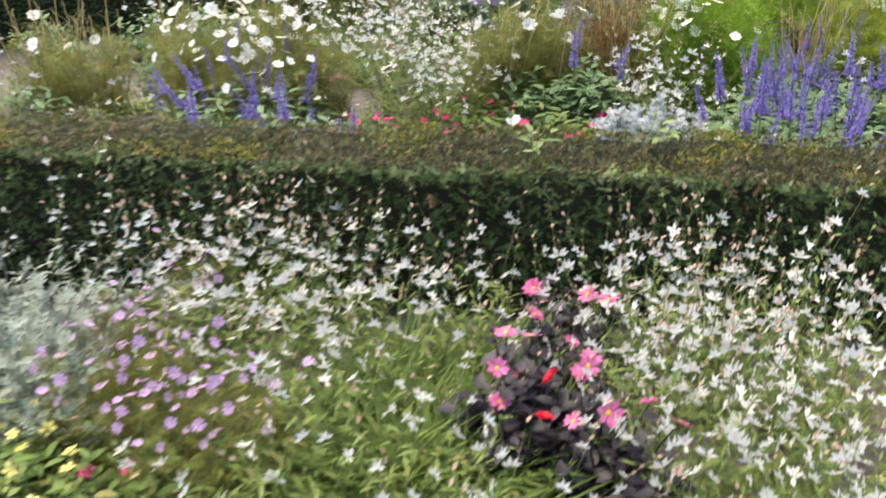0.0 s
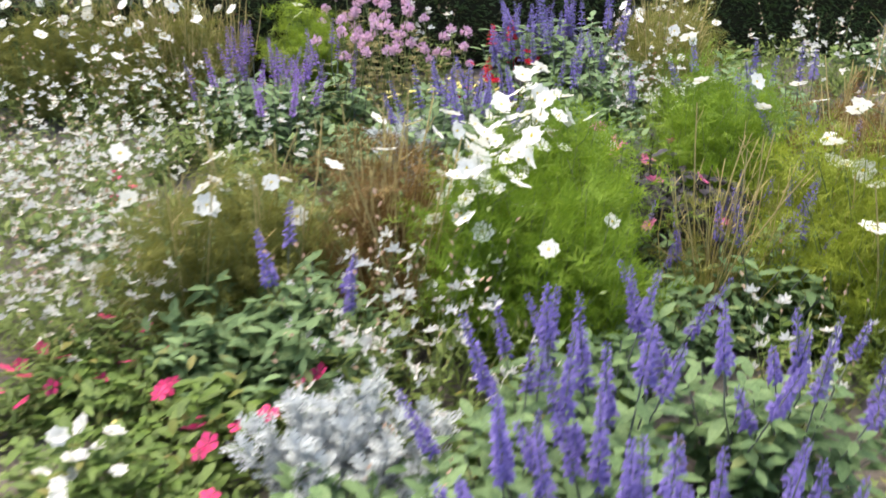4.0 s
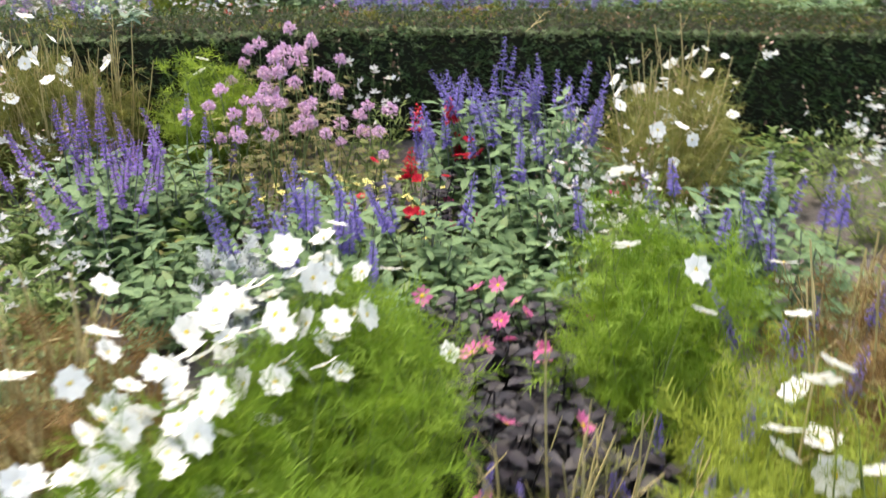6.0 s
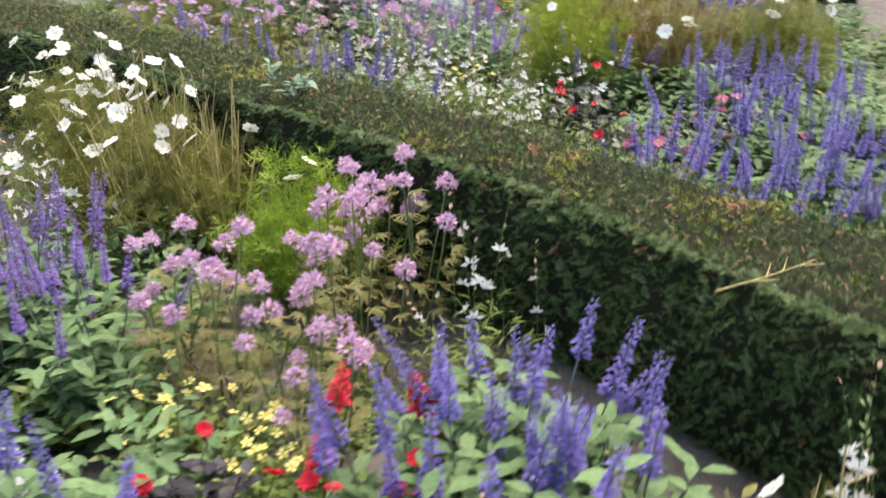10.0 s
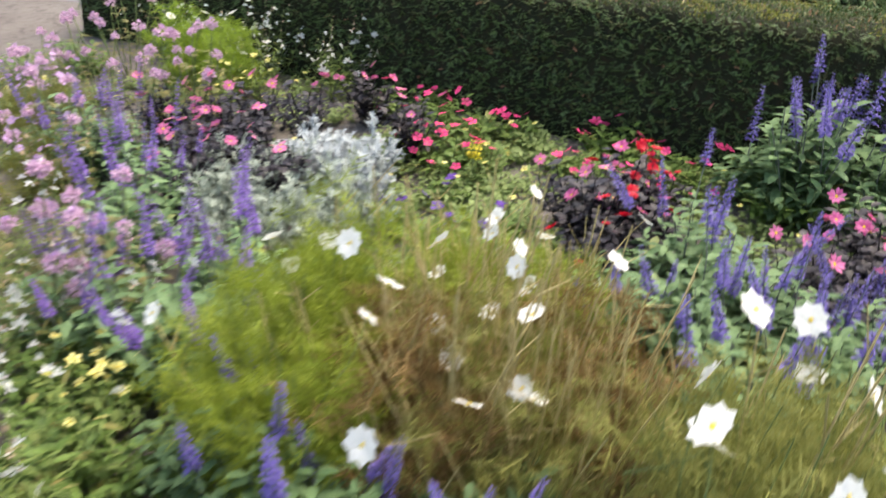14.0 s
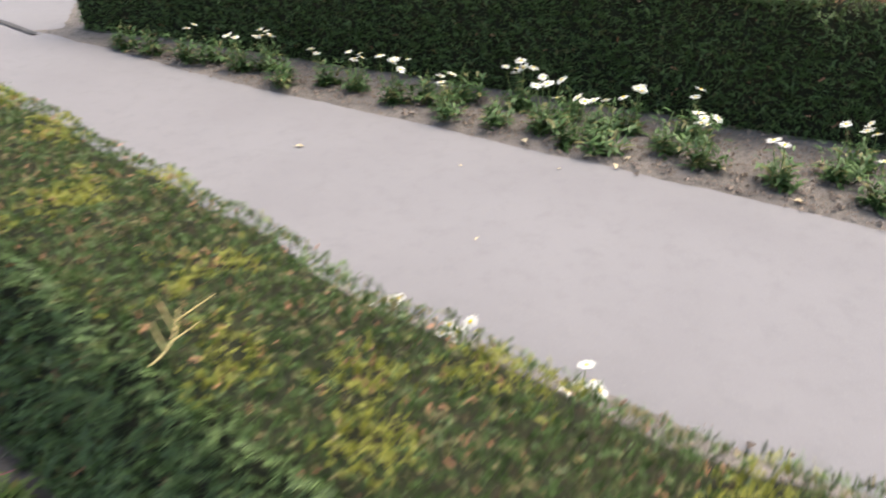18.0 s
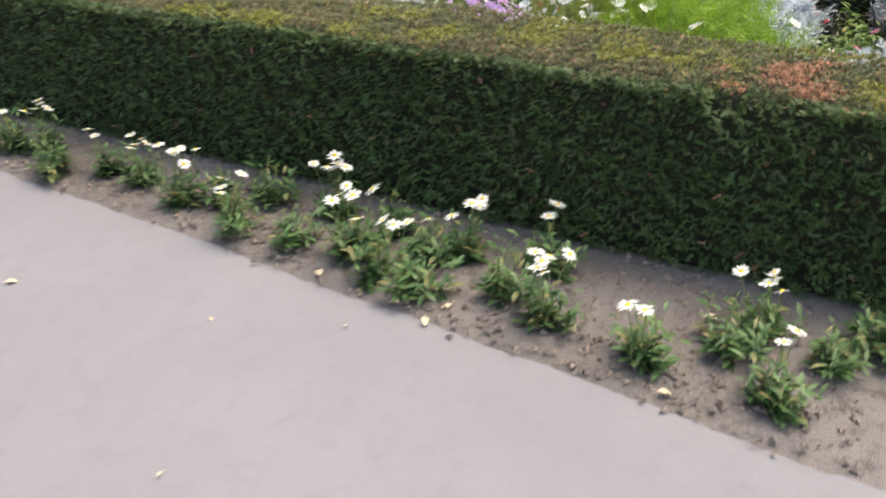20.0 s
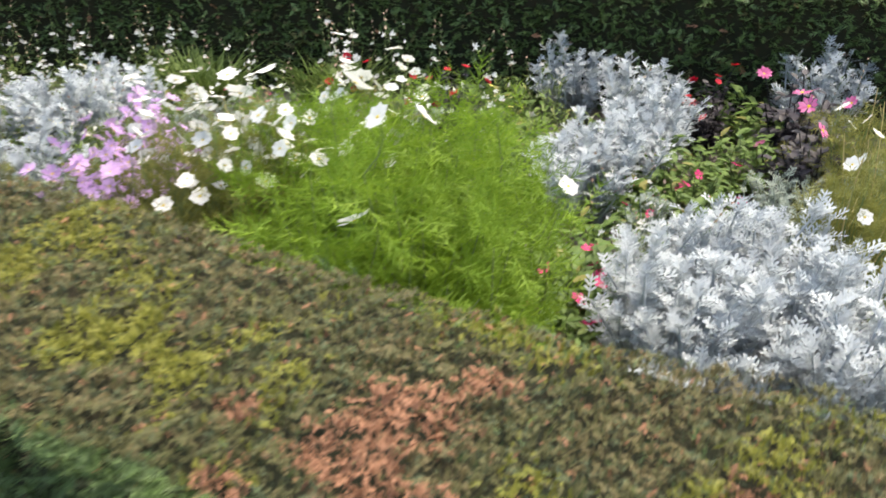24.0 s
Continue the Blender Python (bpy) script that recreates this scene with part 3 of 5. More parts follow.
def stalks(n, reach, low, high, base=0.04):
    """Feet and heads of n stems that fan out of one root."""
    a = np.arange(n) * 2.4 + rng.normal(0, 0.3, n)
    r = np.sqrt((np.arange(n) + 0.5) / n) * reach
    feet = np.stack([np.cos(a) * r * 0.2 * rng.uniform(0.5, 1.5, n), np.sin(a) * r * 0.2, np.zeros(n)], 1) + np.array([0, 0, -0.01])
    heads = np.stack([np.cos(a) * r, np.sin(a) * r, rng.uniform(low, high, n) * (1 - 0.35 * (r / reach) ** 2)], 1)
    return feet, heads


def leaf_part(leaves, stems, mats, root, label=""):
    """The leaves with the stems that carry them, as one part."""
    leaves.add(np.concatenate(stems.v), np.concatenate(stems.f), 1)
    return part("foliage", leaves.mesh("foliage", mats), root, label, kind="stuff")


def spike_mesh(name, length, petal, stem, fat=1.0):
    """A flower spike along +z from 0: whorls of small lipped florets, buds towards the tip."""
    bag = Bag()
    bag.tube([(0, 0, -0.02), (0, 0, length * 0.5), (0.004, 0, length)], 0.0028, 0.0012, 1)
    z = 0.0
    while z < length:
        t = z / length
        k = max(3, int(10 - 6 * t))
        a = rng.uniform(0, 6.28) + np.arange(k) * 2 * np.pi / k + rng.normal(0, 0.25, k)
        d = ring(a, rng.uniform(0.15, 0.9, k) + 0.7 * t)
        p = np.stack([np.cos(a) * 0.003, np.sin(a) * 0.003, z + rng.uniform(-0.004, 0.004, k)], 1)
        s = rng.uniform(0.013, 0.019, k) * (1.12 - 0.7 * t) * fat
        bag.stamp(SMALL, p, basis(d), s, 0)
        bag.stamp(SMALL, p + d * s[:, None] * 0.4, basis(ring(a + rng.normal(0, 0.5, k), -0.15)), s * 0.75, 0)
        z += (0.0175 + 0.006 * rng.random()) * (1 - 0.45 * t)
    return bag.mesh(name, [petal, stem])


SPIKES = [spike_mesh("flower_spike", 0.13 + 0.032 * k, M_VIOLET, M_SALVIA_STEM, 1.3) for k in range(4)]
PURPLE_SPIKES = [spike_mesh("flower_spike", 0.12 + 0.03 * k, M_PURPLE, M_SALVIA_STEM, 1.0) for k in range(3)]
RED_SPIKES = [spike_mesh("flower_spike", 0.085 + 0.015 * k, M_RED, M_GREEN_STEM, 1.6) for k in range(3)]


def make_salvia(v, spikes=SPIKES, label="blue-violet flowering sage with grey-green leaves", count=4):
    root = tagged(new("salvia_plant"), label, "flowering plant", "bedding sages")
    leaves, stems = Bag(), Bag()
    feet, heads = stalks(14, 0.19, 0.3, 0.45)
    for f, h in zip(feet, heads):
        line = stem_line(f, h, 0.015, 6)
        stems.tube(line, 0.004, 0.0025)
        spin = rng.uniform(0, 3.14)
        for t in np.arange(0.2, 1.02, 0.1):
            p = f + (h - f) * t
            for s in (0, np.pi):
                a = spin + s + rng.normal(0, 0.25)
                k = rng.uniform(0.05, 0.088) * (1.15 - 0.45 * abs(t - 0.55))
                d = ring(np.array([a]), rng.uniform(-0.25, 0.65))
                leaves.stamp(LEAF, [p], basis(d), [k])
            spin += np.pi / 2
    for k in rng.permutation(14)[:count]:
        lean = unit(np.array([heads[k][0], heads[k][1], 0]) * rng.uniform(0.1, 1.3) + (rng.normal(0, 0.06), rng.normal(0, 0.06), 0.55))
        top = heads[k] + lean * rng.uniform(0.04, 0.14)
        stems.tube([heads[k], top], 0.0026, 0.0024)
        part("flower_spike", spikes[rng.integers(len(spikes))], root, "", facing(top, lean, size=rng.uniform(0.85, 1.15)))
    leaf_part(leaves, stems, [M_SALVIA_LEAF, M_SALVIA_STEM], root, "grey-green pointed leaves")
    return root


def make_full_salvia(v):
    return make_salvia(v, SPIKES, "blue-violet flowering sage thick with spikes", 6)


def make_purple_salvia(v):
    return make_salvia(v, PURPLE_SPIKES, "purple flowering sage with slim spikes", 7)


COSMOS = [flower_mesh("flower", M_WHITE, M_YOLK, 8, 0.035 + 0.003 * k, 0.74, 0.1 + 0.2 * k, 0.15, droop=0.04 + 0.1 * k, split=True) for k in range(3)]
SMALL_COSMOS = [flower_mesh("flower", M_WHITE, M_YOLK, 8, 0.0295 + 0.003 * k, 0.74, 0.1 + 0.2 * k, 0.15, droop=0.04 + 0.1 * k, split=True) for k in range(3)]
LILACS = [flower_mesh("flower", M_LILAC, M_YOLK, 8, 0.019 + 0.003 * k, 0.5, 0.3 + 0.1 * k, 0.15) for k in range(2)]
TALL_LILACS = [flower_mesh("flower", M_LILAC, M_YOLK, 8, 0.03 + 0.003 * k, 0.55, 0.3 + 0.2 * k, 0.15) for k in range(2)]


def feathers(bag, p, n, length, mat=0, spread=1.0):
    """A tuft of n finely cut leaves round p."""
    d = unit(rng.normal(0, 1, (n, 3)) * (spread, spread, 0.7) + (0, 0, 0.4))
    bag.stamp(FROND, p + rng.normal(0, 0.018, (n, 3)), basis(d, rng.normal(0, 1, (n, 3))), rng.uniform(0.6, 1.3, n) * length, mat)


def make_cosmos(v, leaf=M_FEATHER, flowers=5, label="white cosmos with feathery bright green leaves", blooms=COSMOS, height=0.62, reach=0.22, straw=0, name="cosmos_plant", tufts=60, stem_mat=M_GREEN_STEM, crown=18):
    root = tagged(new(name), label, "flowering plant", "feathery cosmos")
    foliage, stems = Bag(), Bag()
    feet, heads = stalks(26, reach, height * 0.7, height)
    for f, h in zip(feet, heads):
        line = stem_line(f, h, 0.03, 5)
        stems.tube(line, 0.0035, 0.0015)
        for t in rng.uniform(0.12, 1.0, max(2, tufts // 8)):
            p = f + (h - f) * t + np.r_[rng.normal(0, 0.035, 2), rng.normal(0, 0.02)]
            feathers(foliage, p, 6, 0.085)
    for k in range(straw):
        a, r = rng.uniform(0, 6.28), rng.uniform(0.03, reach * 1.25)
        top = np.array([math.cos(a) * r, math.sin(a) * r, height * rng.uniform(0.85, 1.25)])
        part("dry_stem", _straw_mesh(top), root, "bare straw-coloured stem", kind="stuff")
    for k in range(flowers):
        h = heads[rng.integers(crown)]
        top = h * (1.05, 1.05, 1) + np.r_[rng.normal(0, 0.06, 2), rng.uniform(0.02, 0.13)]
        stems.tube(stem_line(h, top, 0.01, 4), 0.0016, 0.0012)
        d = unit(np.r_[top[:2] * rng.uniform(0.5, 3.0) + rng.normal(0, 0.45, 2), 0.6])
        bloom(blooms[rng.integers(len(blooms))], root, facing(top, d, size=rng.uniform(0.7, 1.02)))
    leaf_part(foliage, stems, [leaf, stem_mat], root)
    return root


def _straw_mesh(top):
    bag = Bag()
    line = stem_line((top[0] * 0.2, top[1] * 0.2, 0), top, 0.02, 6)
    bag.tube(line, 0.0042, 0.0022)
    for t in rng.uniform(0.5, 0.95, 4):
        p = line[0] + (line[-1] - line[0]) * t
        bag.tube([p, p + np.r_[rng.normal(0, 0.03, 2), rng.uniform(0.03, 0.08)]], 0.0016, 0.001)
    return bag.mesh("dry_stem", M_STRAW)


def make_white_cosmos(v):
    return make_cosmos(v, M_OLIVE_FEATHER, 13, "white cosmos covered with open flowers, olive leaves", SMALL_COSMOS)


def make_ridge_cosmos(v):
    return make_cosmos(v, M_FEATHER, 20, "white cosmos thick with open flowers over green feathers", height=0.72, reach=0.15)


def make_mound_cosmos(v):
    return make_cosmos(v, M_MOUND_FEATHER, 1, "yellowing feathery cosmos mound with few white flowers", blooms=SMALL_COSMOS, height=0.64, reach=0.2, straw=1, tufts=64)


def make_yellow_cosmos(v):
    return make_cosmos(v, M_MOUND_FEATHER, 4, "yellow-green feathery cosmos with large white flowers", height=0.6, straw=1, tufts=52)


def make_straw_mound(v):
    return make_cosmos(v, M_MOUND_FEATHER, 2, "yellowing cosmos with straw stems and few white flowers", SMALL_COSMOS, height=0.5, reach=0.2, straw=6, name="withered_cosmos", tufts=40, stem_mat=M_STRAW)


def make_drying_cosmos(v):
    return make_cosmos(v, M_OLIVE_FEATHER, 4, "drying olive-brown cosmos mound with white flowers", SMALL_COSMOS, 0.6, 0.2, straw=4, name="withered_cosmos", tufts=52, stem_mat=M_STRAW)


def make_tall_cosmos(v):
    return make_cosmos(v, M_OLIVE_FEATHER, 14, "tall white cosmos with open flowers over thin foliage", SMALL_COSMOS, 0.86, 0.16, tufts=24)


def make_tall_lilac(v):
    return make_cosmos(v, M_OLIVE_FEATHER, 24, "tall lilac-pink cosmos in full flower", TALL_LILACS, 0.64, 0.17, name="lilac_cosmos", tufts=24)


def make_straw_bundle(v):
    return make_cosmos(v, M_OLIVE_FEATHER, 0, "bare straw-coloured stems of a withered cosmos", height=0.6, reach=0.24, straw=16, name="withered_cosmos", tufts=16, stem_mat=M_STRAW)


def make_sparse_cosmos(v):
    return make_cosmos(v, M_FEATHER, 1, "bushy feathery green cosmos with few white flowers", height=0.66, reach=0.22, tufts=80)


def make_brown_cosmos(v):
    return make_cosmos(v, M_BROWN_FEATHER, 1, "withered brown cosmos bush", height=0.6, straw=6, name="withered_cosmos", tufts=40, stem_mat=M_STRAW)


def make_straw_cosmos(v):
    return make_cosmos(v, M_OLIVE_FEATHER, 2, "yellowing cosmos with bare straw stems", height=0.62, straw=12, name="withered_cosmos", tufts=36, stem_mat=M_STRAW)


def make_olive_cosmos(v):
    return make_cosmos(v, M_OLIVE_FEATHER, 3, "olive-green feathery cosmos with few white flowers", straw=3, tufts=48)


def make_lilac(v):
    return make_cosmos(v, M_OLIVE_FEATHER, 21, "pale lilac cosmos in full flower", LILACS, 0.42, 0.16, name="lilac_cosmos", tufts=24)


def make_lime(v):
    return make_cosmos(v, M_LIME, 1, "lime-green feathery bush beside the hedge", COSMOS, 0.5, 0.17, name="lime_bush", tufts=48)


def spray_mesh(k, petal=M_CREAM, size=0.0235):
    """The flowers and buds of one wand along +z, 0.3 long."""
    bag = Bag()
    bag.tube([(0, 0, 0), (0.006, 0, 0.15), (0.012, 0.004, 0.32)], 0.0013, 0.0007, 1)
    n = 3 + k // 2
    for z in rng.uniform(0.0, 0.27, n):
        a = rng.uniform(0, 6.28)
        reach = rng.uniform(0.012, 0.05)
        p = np.array([math.cos(a) * reach, math.sin(a) * reach, z])
        out = unit(np.array([math.cos(a), math.sin(a), rng.uniform(0.1, 0.9)]))
        q = basis(out[None])[0]
        s = size * rng.uniform(0.75, 1.25)
        angles = np.radians([12, 65, 118, 168]) + rng.normal(0, 0.15, 4)
        d = np.stack([q[:, 0] * math.cos(t) + q[:, 2] * math.sin(t) + out * 0.35 for t in angles])
        bag.stamp(PETAL, np.repeat(p[None], 4, 0), basis(d, out), np.full(4, s * 1.12), 0)
        bag.tube([(0.01 * z / 0.3, 0.002, z - 0.012), p], 0.0008, 0.0006, 1)
    for z in np.linspace(0.12, 0.33, 7):
        bag.stamp(SMALL, [(0.01 * z / 0.3, 0.003, z)], basis(ring(np.array([rng.uniform(0, 6.28)]), 1.6)), [0.02 if z > 0.22 else 0.014], 2 if rng.random() < 0.5 else 1)
    return bag.mesh("flower_spray", [petal, M_GREEN_STEM, M_BUD])


SPRAYS = [spray_mesh(k) for k in range(5)]
WHITE_SPIRES = [spray_mesh(k, M_WHITE, 0.015) for k in range(2)]


def make_gaura(v, sprays=SPRAYS, leaf=M_GAURA_LEAF, label="white gaura, small butterfly flowers on thin wands", count=11, low=0.26, high=0.42, bare=0.0):
    root = tagged(new("gaura_plant"), label, "flowering plant", "white gauras")
    leaves, stems = Bag(), Bag()
    feet, heads = stalks(count, 0.21, low, high)
    for f, h in zip(feet, heads):
        line = stem_line(f, h, 0.02, 5)
        stems.tube(line, 0.002, 0.0014)
        n = 20
        t = rng.uniform(0.05, 1.0, n)
        p = f + (h - f) * t[:, None] + rng.normal(0, 0.01, (n, 3))
        leaves.stamp(NARROW, p, basis(ring(rng.uniform(0, 6.28, n), rng.uniform(0.1, 1.2, n))), rng.uniform(0.035, 0.065, n))
        lean = unit(np.r_[h[:2] * rng.uniform(0.3, 2.2) + rng.normal(0, 0.06, 2), 0.5])
        if rng.random() < bare:
            continue
        part("flower_spray", sprays[rng.integers(len(sprays))], root, "", facing(h, lean, size=rng.uniform(0.75, 1.1)))
    leaf_part(leaves, stems, [leaf, M_GREEN_STEM], root)
    return root


def make_gaura_green(v):
    return make_gaura(v, SPRAYS, M_GAURA_LEAF, "leafy gaura with few open flowers", 16, 0.22, 0.36, 0.75)


def make_thin_gaura(v):
    return make_gaura(v, SPRAYS, M_GAURA_LEAF, "white gaura with scattered flowers over olive leaves", 13, 0.24, 0.4, 0.5)


def make_white_spire(v):
    root = make_gaura(v, WHITE_SPIRES, M_SILVER_LOW, "slender plant with small white flowers and grey leaves", 7, 0.3, 0.45)
    root.name = "white_spire"
    return root


def make_brown_gaura(v):
    return make_gaura(v, SPRAYS, M_OLIVE_FEATHER, "browning gaura with cream flowers and seed stems", 18, 0.3, 0.55, 0.7)


def head_mesh(k):
    """A rounded head of long-stamened florets."""
    bag, n = Bag(), 34
    d = unit(rng.normal(0, 1, (n, 3)) * (1, 1, 0.55) + (0, 0, 0.12))
    r = 0.026 + 0.004 * k
    for j in range(4):
        out = unit(d + rng.normal(0, 0.55, (n, 3)))
        bag.stamp(SMALL, d * r * rng.uniform(0.6, 1.0, (n, 1)), basis(out, d), rng.uniform(0.016, 0.026, n), 0)
    bag.stamp(NEEDLE, d * r, basis(d), np.full(n, 0.03), 0)
    bag.stamp(SMALL, rng.normal(0, 0.006, (6, 3)) + (0, 0, 0.03), basis(ring(rng.uniform(0, 6, 6), 1.5)), np.full(6, 0.02), 1)
    return bag.mesh("flower_head", [M_CLEOME, M_LILAC])


HEADS = [head_mesh(k) for k in range(3)]


def make_cleome(v):
    root = tagged(new("cleome_plant"), "tall spider flower with pale mauve-pink heads", "flowering plant", "spider flowers")
    leaves, stems = Bag(), Bag()
    feet, heads = stalks(6, 0.19, 0.48, 0.68)
    for f, h in zip(feet, heads):
        stems.tube(stem_line(f, h, 0.02, 6), 0.0045, 0.003)
        for t in rng.uniform(0.2, 0.85, 10):
            p, a = f + (h - f) * t, rng.uniform(0, 6.28)
            out = ring(np.array([a]), 0.5)[0]
            q = p + out * 0.04
            d = ring(a + np.array([-1.1, -0.5, 0, 0.5, 1.1]), 0.1)
            leaves.stamp(NARROW, np.repeat(q[None], 5, 0), basis(d), rng.uniform(0.03, 0.055, 5))
        part("flower_head", HEADS[rng.integers(3)], root, "", facing(h + (0, 0, 0.01), unit(np.r_[h[:2] * 1.2, 0.8]), size=rng.uniform(0.6, 0.88)))
    leaf_part(leaves, stems, [M_CLEOME_LEAF, M_GREEN_STEM], root)
    return root


def make_silver(v, mat=M_SILVER, label="silver dusty miller with felted lacy leaves", big=0.88, per=54, name="silver_ragwort", group="silver ragworts", shoots=4):
    root = tagged(new(name), label, "foliage plant", group)
    feet, heads = stalks(16, 0.16, 0.22, 0.31)
    sets = [(Bag(), Bag()) for k in range(shoots)]
    for j, (f, h) in enumerate(zip(feet, heads)):
        leaves, stems = sets[j % shoots]
        stems.tube(stem_line(f, h, 0.015, 4), 0.004, 0.003)
        n = per
        t = rng.uniform(0.2, 1.05, n)
        p = f + (h - f) * t[:, None]
        d = unit(ring(rng.uniform(0, 6.28, n), rng.uniform(0.0, 1.6, n) * t) + 0.5 * np.array([h[0], h[1], 0.05]) / 0.15)
        leaves.stamp(LOBED, p, basis(d), rng.uniform(0.036, 0.06, n) * big)
    for leaves, stems in sets:
        leaves.add(np.concatenate(stems.v), np.concatenate(stems.f))
        part("leafy_shoot", leaves.mesh("leafy_shoot", mat), root, kind="stuff")
    return root


DAHLIAS = [flower_mesh("flower", M_PINK, M_YOLK, 9, 0.025 + 0.003 * k, 0.46, 0.2 + 0.15 * k, 0.22, 1 + k % 2) for k in range(3)]
REDS = [flower_mesh("flower", M_RED, M_RED, 9, 0.023 + 0.004 * k, 0.5, 0.35, 0.25, 2) for k in range(2)]


def make_dahlia(v, blooms=DAHLIAS, label="dark-leaved dahlia with pink flowers", count=4, leaf=M_DARK_LEAF):
    root = tagged(new("dahlia_plant"), label, "flowering plant", "dark-leaved dahlias")
    leaves, stems = Bag(), Bag()
    feet, heads = stalks(12, 0.15, 0.24, 0.38)
    for f, h in zip(feet, heads):
        stems.tube(stem_line(f, h, 0.012, 4), 0.004, 0.0025)
        n = 26
        t = rng.uniform(0.2, 1.0, n)
        p = f + (h - f) * t[:, None] + rng.normal(0, 0.012, (n, 3))
        leaves.stamp(BROAD, p, basis(ring(rng.uniform(0, 6.28, n), rng.uniform(-0.3, 0.7, n))), rng.uniform(0.03, 0.058, n))
    for k in rng.permutation(12)[:count]:
        top = heads[k] + np.r_[rng.normal(0, 0.02, 2), rng.uniform(0.03, 0.1)]
        stems.tube(stem_line(heads[k], top, 0.006, 3), 0.002, 0.0018)
        bloom(blooms[rng.integers(len(blooms))], root, facing(top, unit(np.r_[rng.normal(0, 0.5, 2), 0.8]), size=rng.uniform(0.8, 1.2)))
    leaf_part(leaves, stems, [leaf, leaf], root, "near-black purple leaves" if leaf is M_DARK_LEAF else "")
    return root


def make_dark_dahlia(v):
    return make_dahlia(v, DAHLIAS, "tall near-black dahlia with one pink flower", 1)


def make_red_dahlia(v):
    return make_dahlia(v, REDS, "dark-leaved dahlia with scarlet double flowers", 4)


HOT = [flower_mesh("flower", M_HOT, M_HOT, 5, 0.025 + 0.002 * k, 0.85, 0.15 + 0.1 * k, 0.14) for k in range(3)]
YELLOWS = [flower_mesh("flower", M_YELLOW, M_YOLK, 5, 0.017 + 0.002 * k, 0.75, 0.2, 0.2) for k in range(2)]
PLUMS = [flower_mesh("flower", M_PLUM, M_PLUM, 5, 0.026, 0.9, 0.35, 0.12)]
WHITES = [flower_mesh("flower", M_WHITE, M_WHITE, 7, 0.026, 0.75, 0.3, 0.12, 2)]


def make_low(v, blooms, name, label, count, leaf=M_BED_LEAF, shape=LEAF, reach=0.14, height=0.17, size=0.05, group="low bedding plants", per=13):
    """A low leafy bedding plant with flat flowers just over its leaves."""
    root = tagged(new(name), label, "bedding plant", group)
    leaves, stems = Bag(), Bag()
    feet, heads = stalks(15, reach, height * 0.6, height)
    for f, h in zip(feet, heads):
        stems.tube(stem_line(f, h, 0.01, 3), 0.0028, 0.002)
        t = rng.uniform(0.2, 1.05, per)
        p = f + (h - f) * t[:, None] + rng.normal(0, 0.016, (per, 3)) * (1, 1, 0.5)
        leaves.stamp(shape, p, basis(ring(rng.uniform(0, 6.28, per), rng.uniform(-0.15, 0.8, per))), rng.uniform(0.7, 1.3, per) * size)
    for k in range(count):
        h = heads[rng.integers(len(heads))]
        top = h + np.r_[rng.normal(0, 0.03, 2), rng.uniform(0.015, 0.07)]
        stems.tube(stem_line(h, top, 0.004, 3), 0.0014, 0.0012)
        bloom(blooms[rng.integers(len(blooms))], root, facing(top, unit(np.r_[rng.normal(0, 0.4, 2), 0.9]), size=rng.uniform(0.8, 1.2)))
    leaf_part(leaves, stems, [leaf, M_GREEN_STEM], root)
    return root


def make_pinks(v):
    return make_low(v, HOT, "pink_bedding", "low bedding plant with hot pink five-petalled flowers", 5, height=0.19)


def make_yellow(v):
    return make_low(v, YELLOWS, "yellow_bedding", "low bright green plant with pale yellow flowers", 9, M_GAURA_LEAF, SMALL, 0.15, 0.27, 0.035, per=16)


def make_petunia(v):
    return make_low(v, PLUMS, "petunia", "low petunia with dark violet flowers", 4, M_BED_LEAF, SMALL, 0.1, 0.12)


def make_white_clump(v):
    return make_low(v, WHITES, "white_bedding", "low plant with a dense clump of white flowers", 12, M_BED_LEAF, LEAF, 0.1, 0.3)


def make_shoots(name, label, leaf, reach, height, size, per=15, group="leafy bedding plants"):
    """A leafy plant of several shoots, each a part of its own."""
    root = tagged(new(name), label, "bedding plant", group)
    feet, heads = stalks(15, reach, height * 0.6, height)
    for k in range(2):
        leaves, stems = Bag(), Bag()
        for f, h in zip(feet[k::2], heads[k::2]):
            stems.tube(stem_line(f, h, 0.01, 3), 0.0032, 0.002)
            t = rng.uniform(0.2, 1.05, per)
            p = f + (h - f) * t[:, None] + rng.normal(0, 0.014, (per, 3)) * (1, 1, 0.5)
            leaves.stamp(LEAF, p, basis(ring(rng.uniform(0, 6.28, per), rng.uniform(-0.15, 0.8, per))), rng.uniform(0.7, 1.3, per) * size)
        leaves.add(np.concatenate(stems.v), np.concatenate(stems.f), 1)
        part("leafy_shoot", leaves.mesh("leafy_shoot", [leaf, M_GREEN_STEM]), root, kind="stuff")
    return root


def make_leafy(v):
    return make_shoots("green_bedding", "leafy green bedding plant without open flowers", M_BED_LEAF, 0.18, 0.25, 0.054, 14)


def make_sage_leafy(v):
    return make_shoots("leafy_sage", "grey-green leafy sage, not in flower", M_SALVIA_LEAF, 0.19, 0.33, 0.06, 16)


def make_low_green(v):
    return make_low(v, YELLOWS, "ground_cover", "low light green ground cover", 1, M_GROUND_COVER, SMALL, 0.18, 0.1, 0.032, per=20)


def make_low_grey(v):
    return make_silver(v, M_SILVER_LOW, "low grey-green felted foliage plant", 1.1, 12, "grey_foliage_plant", "low grey foliage", 2)


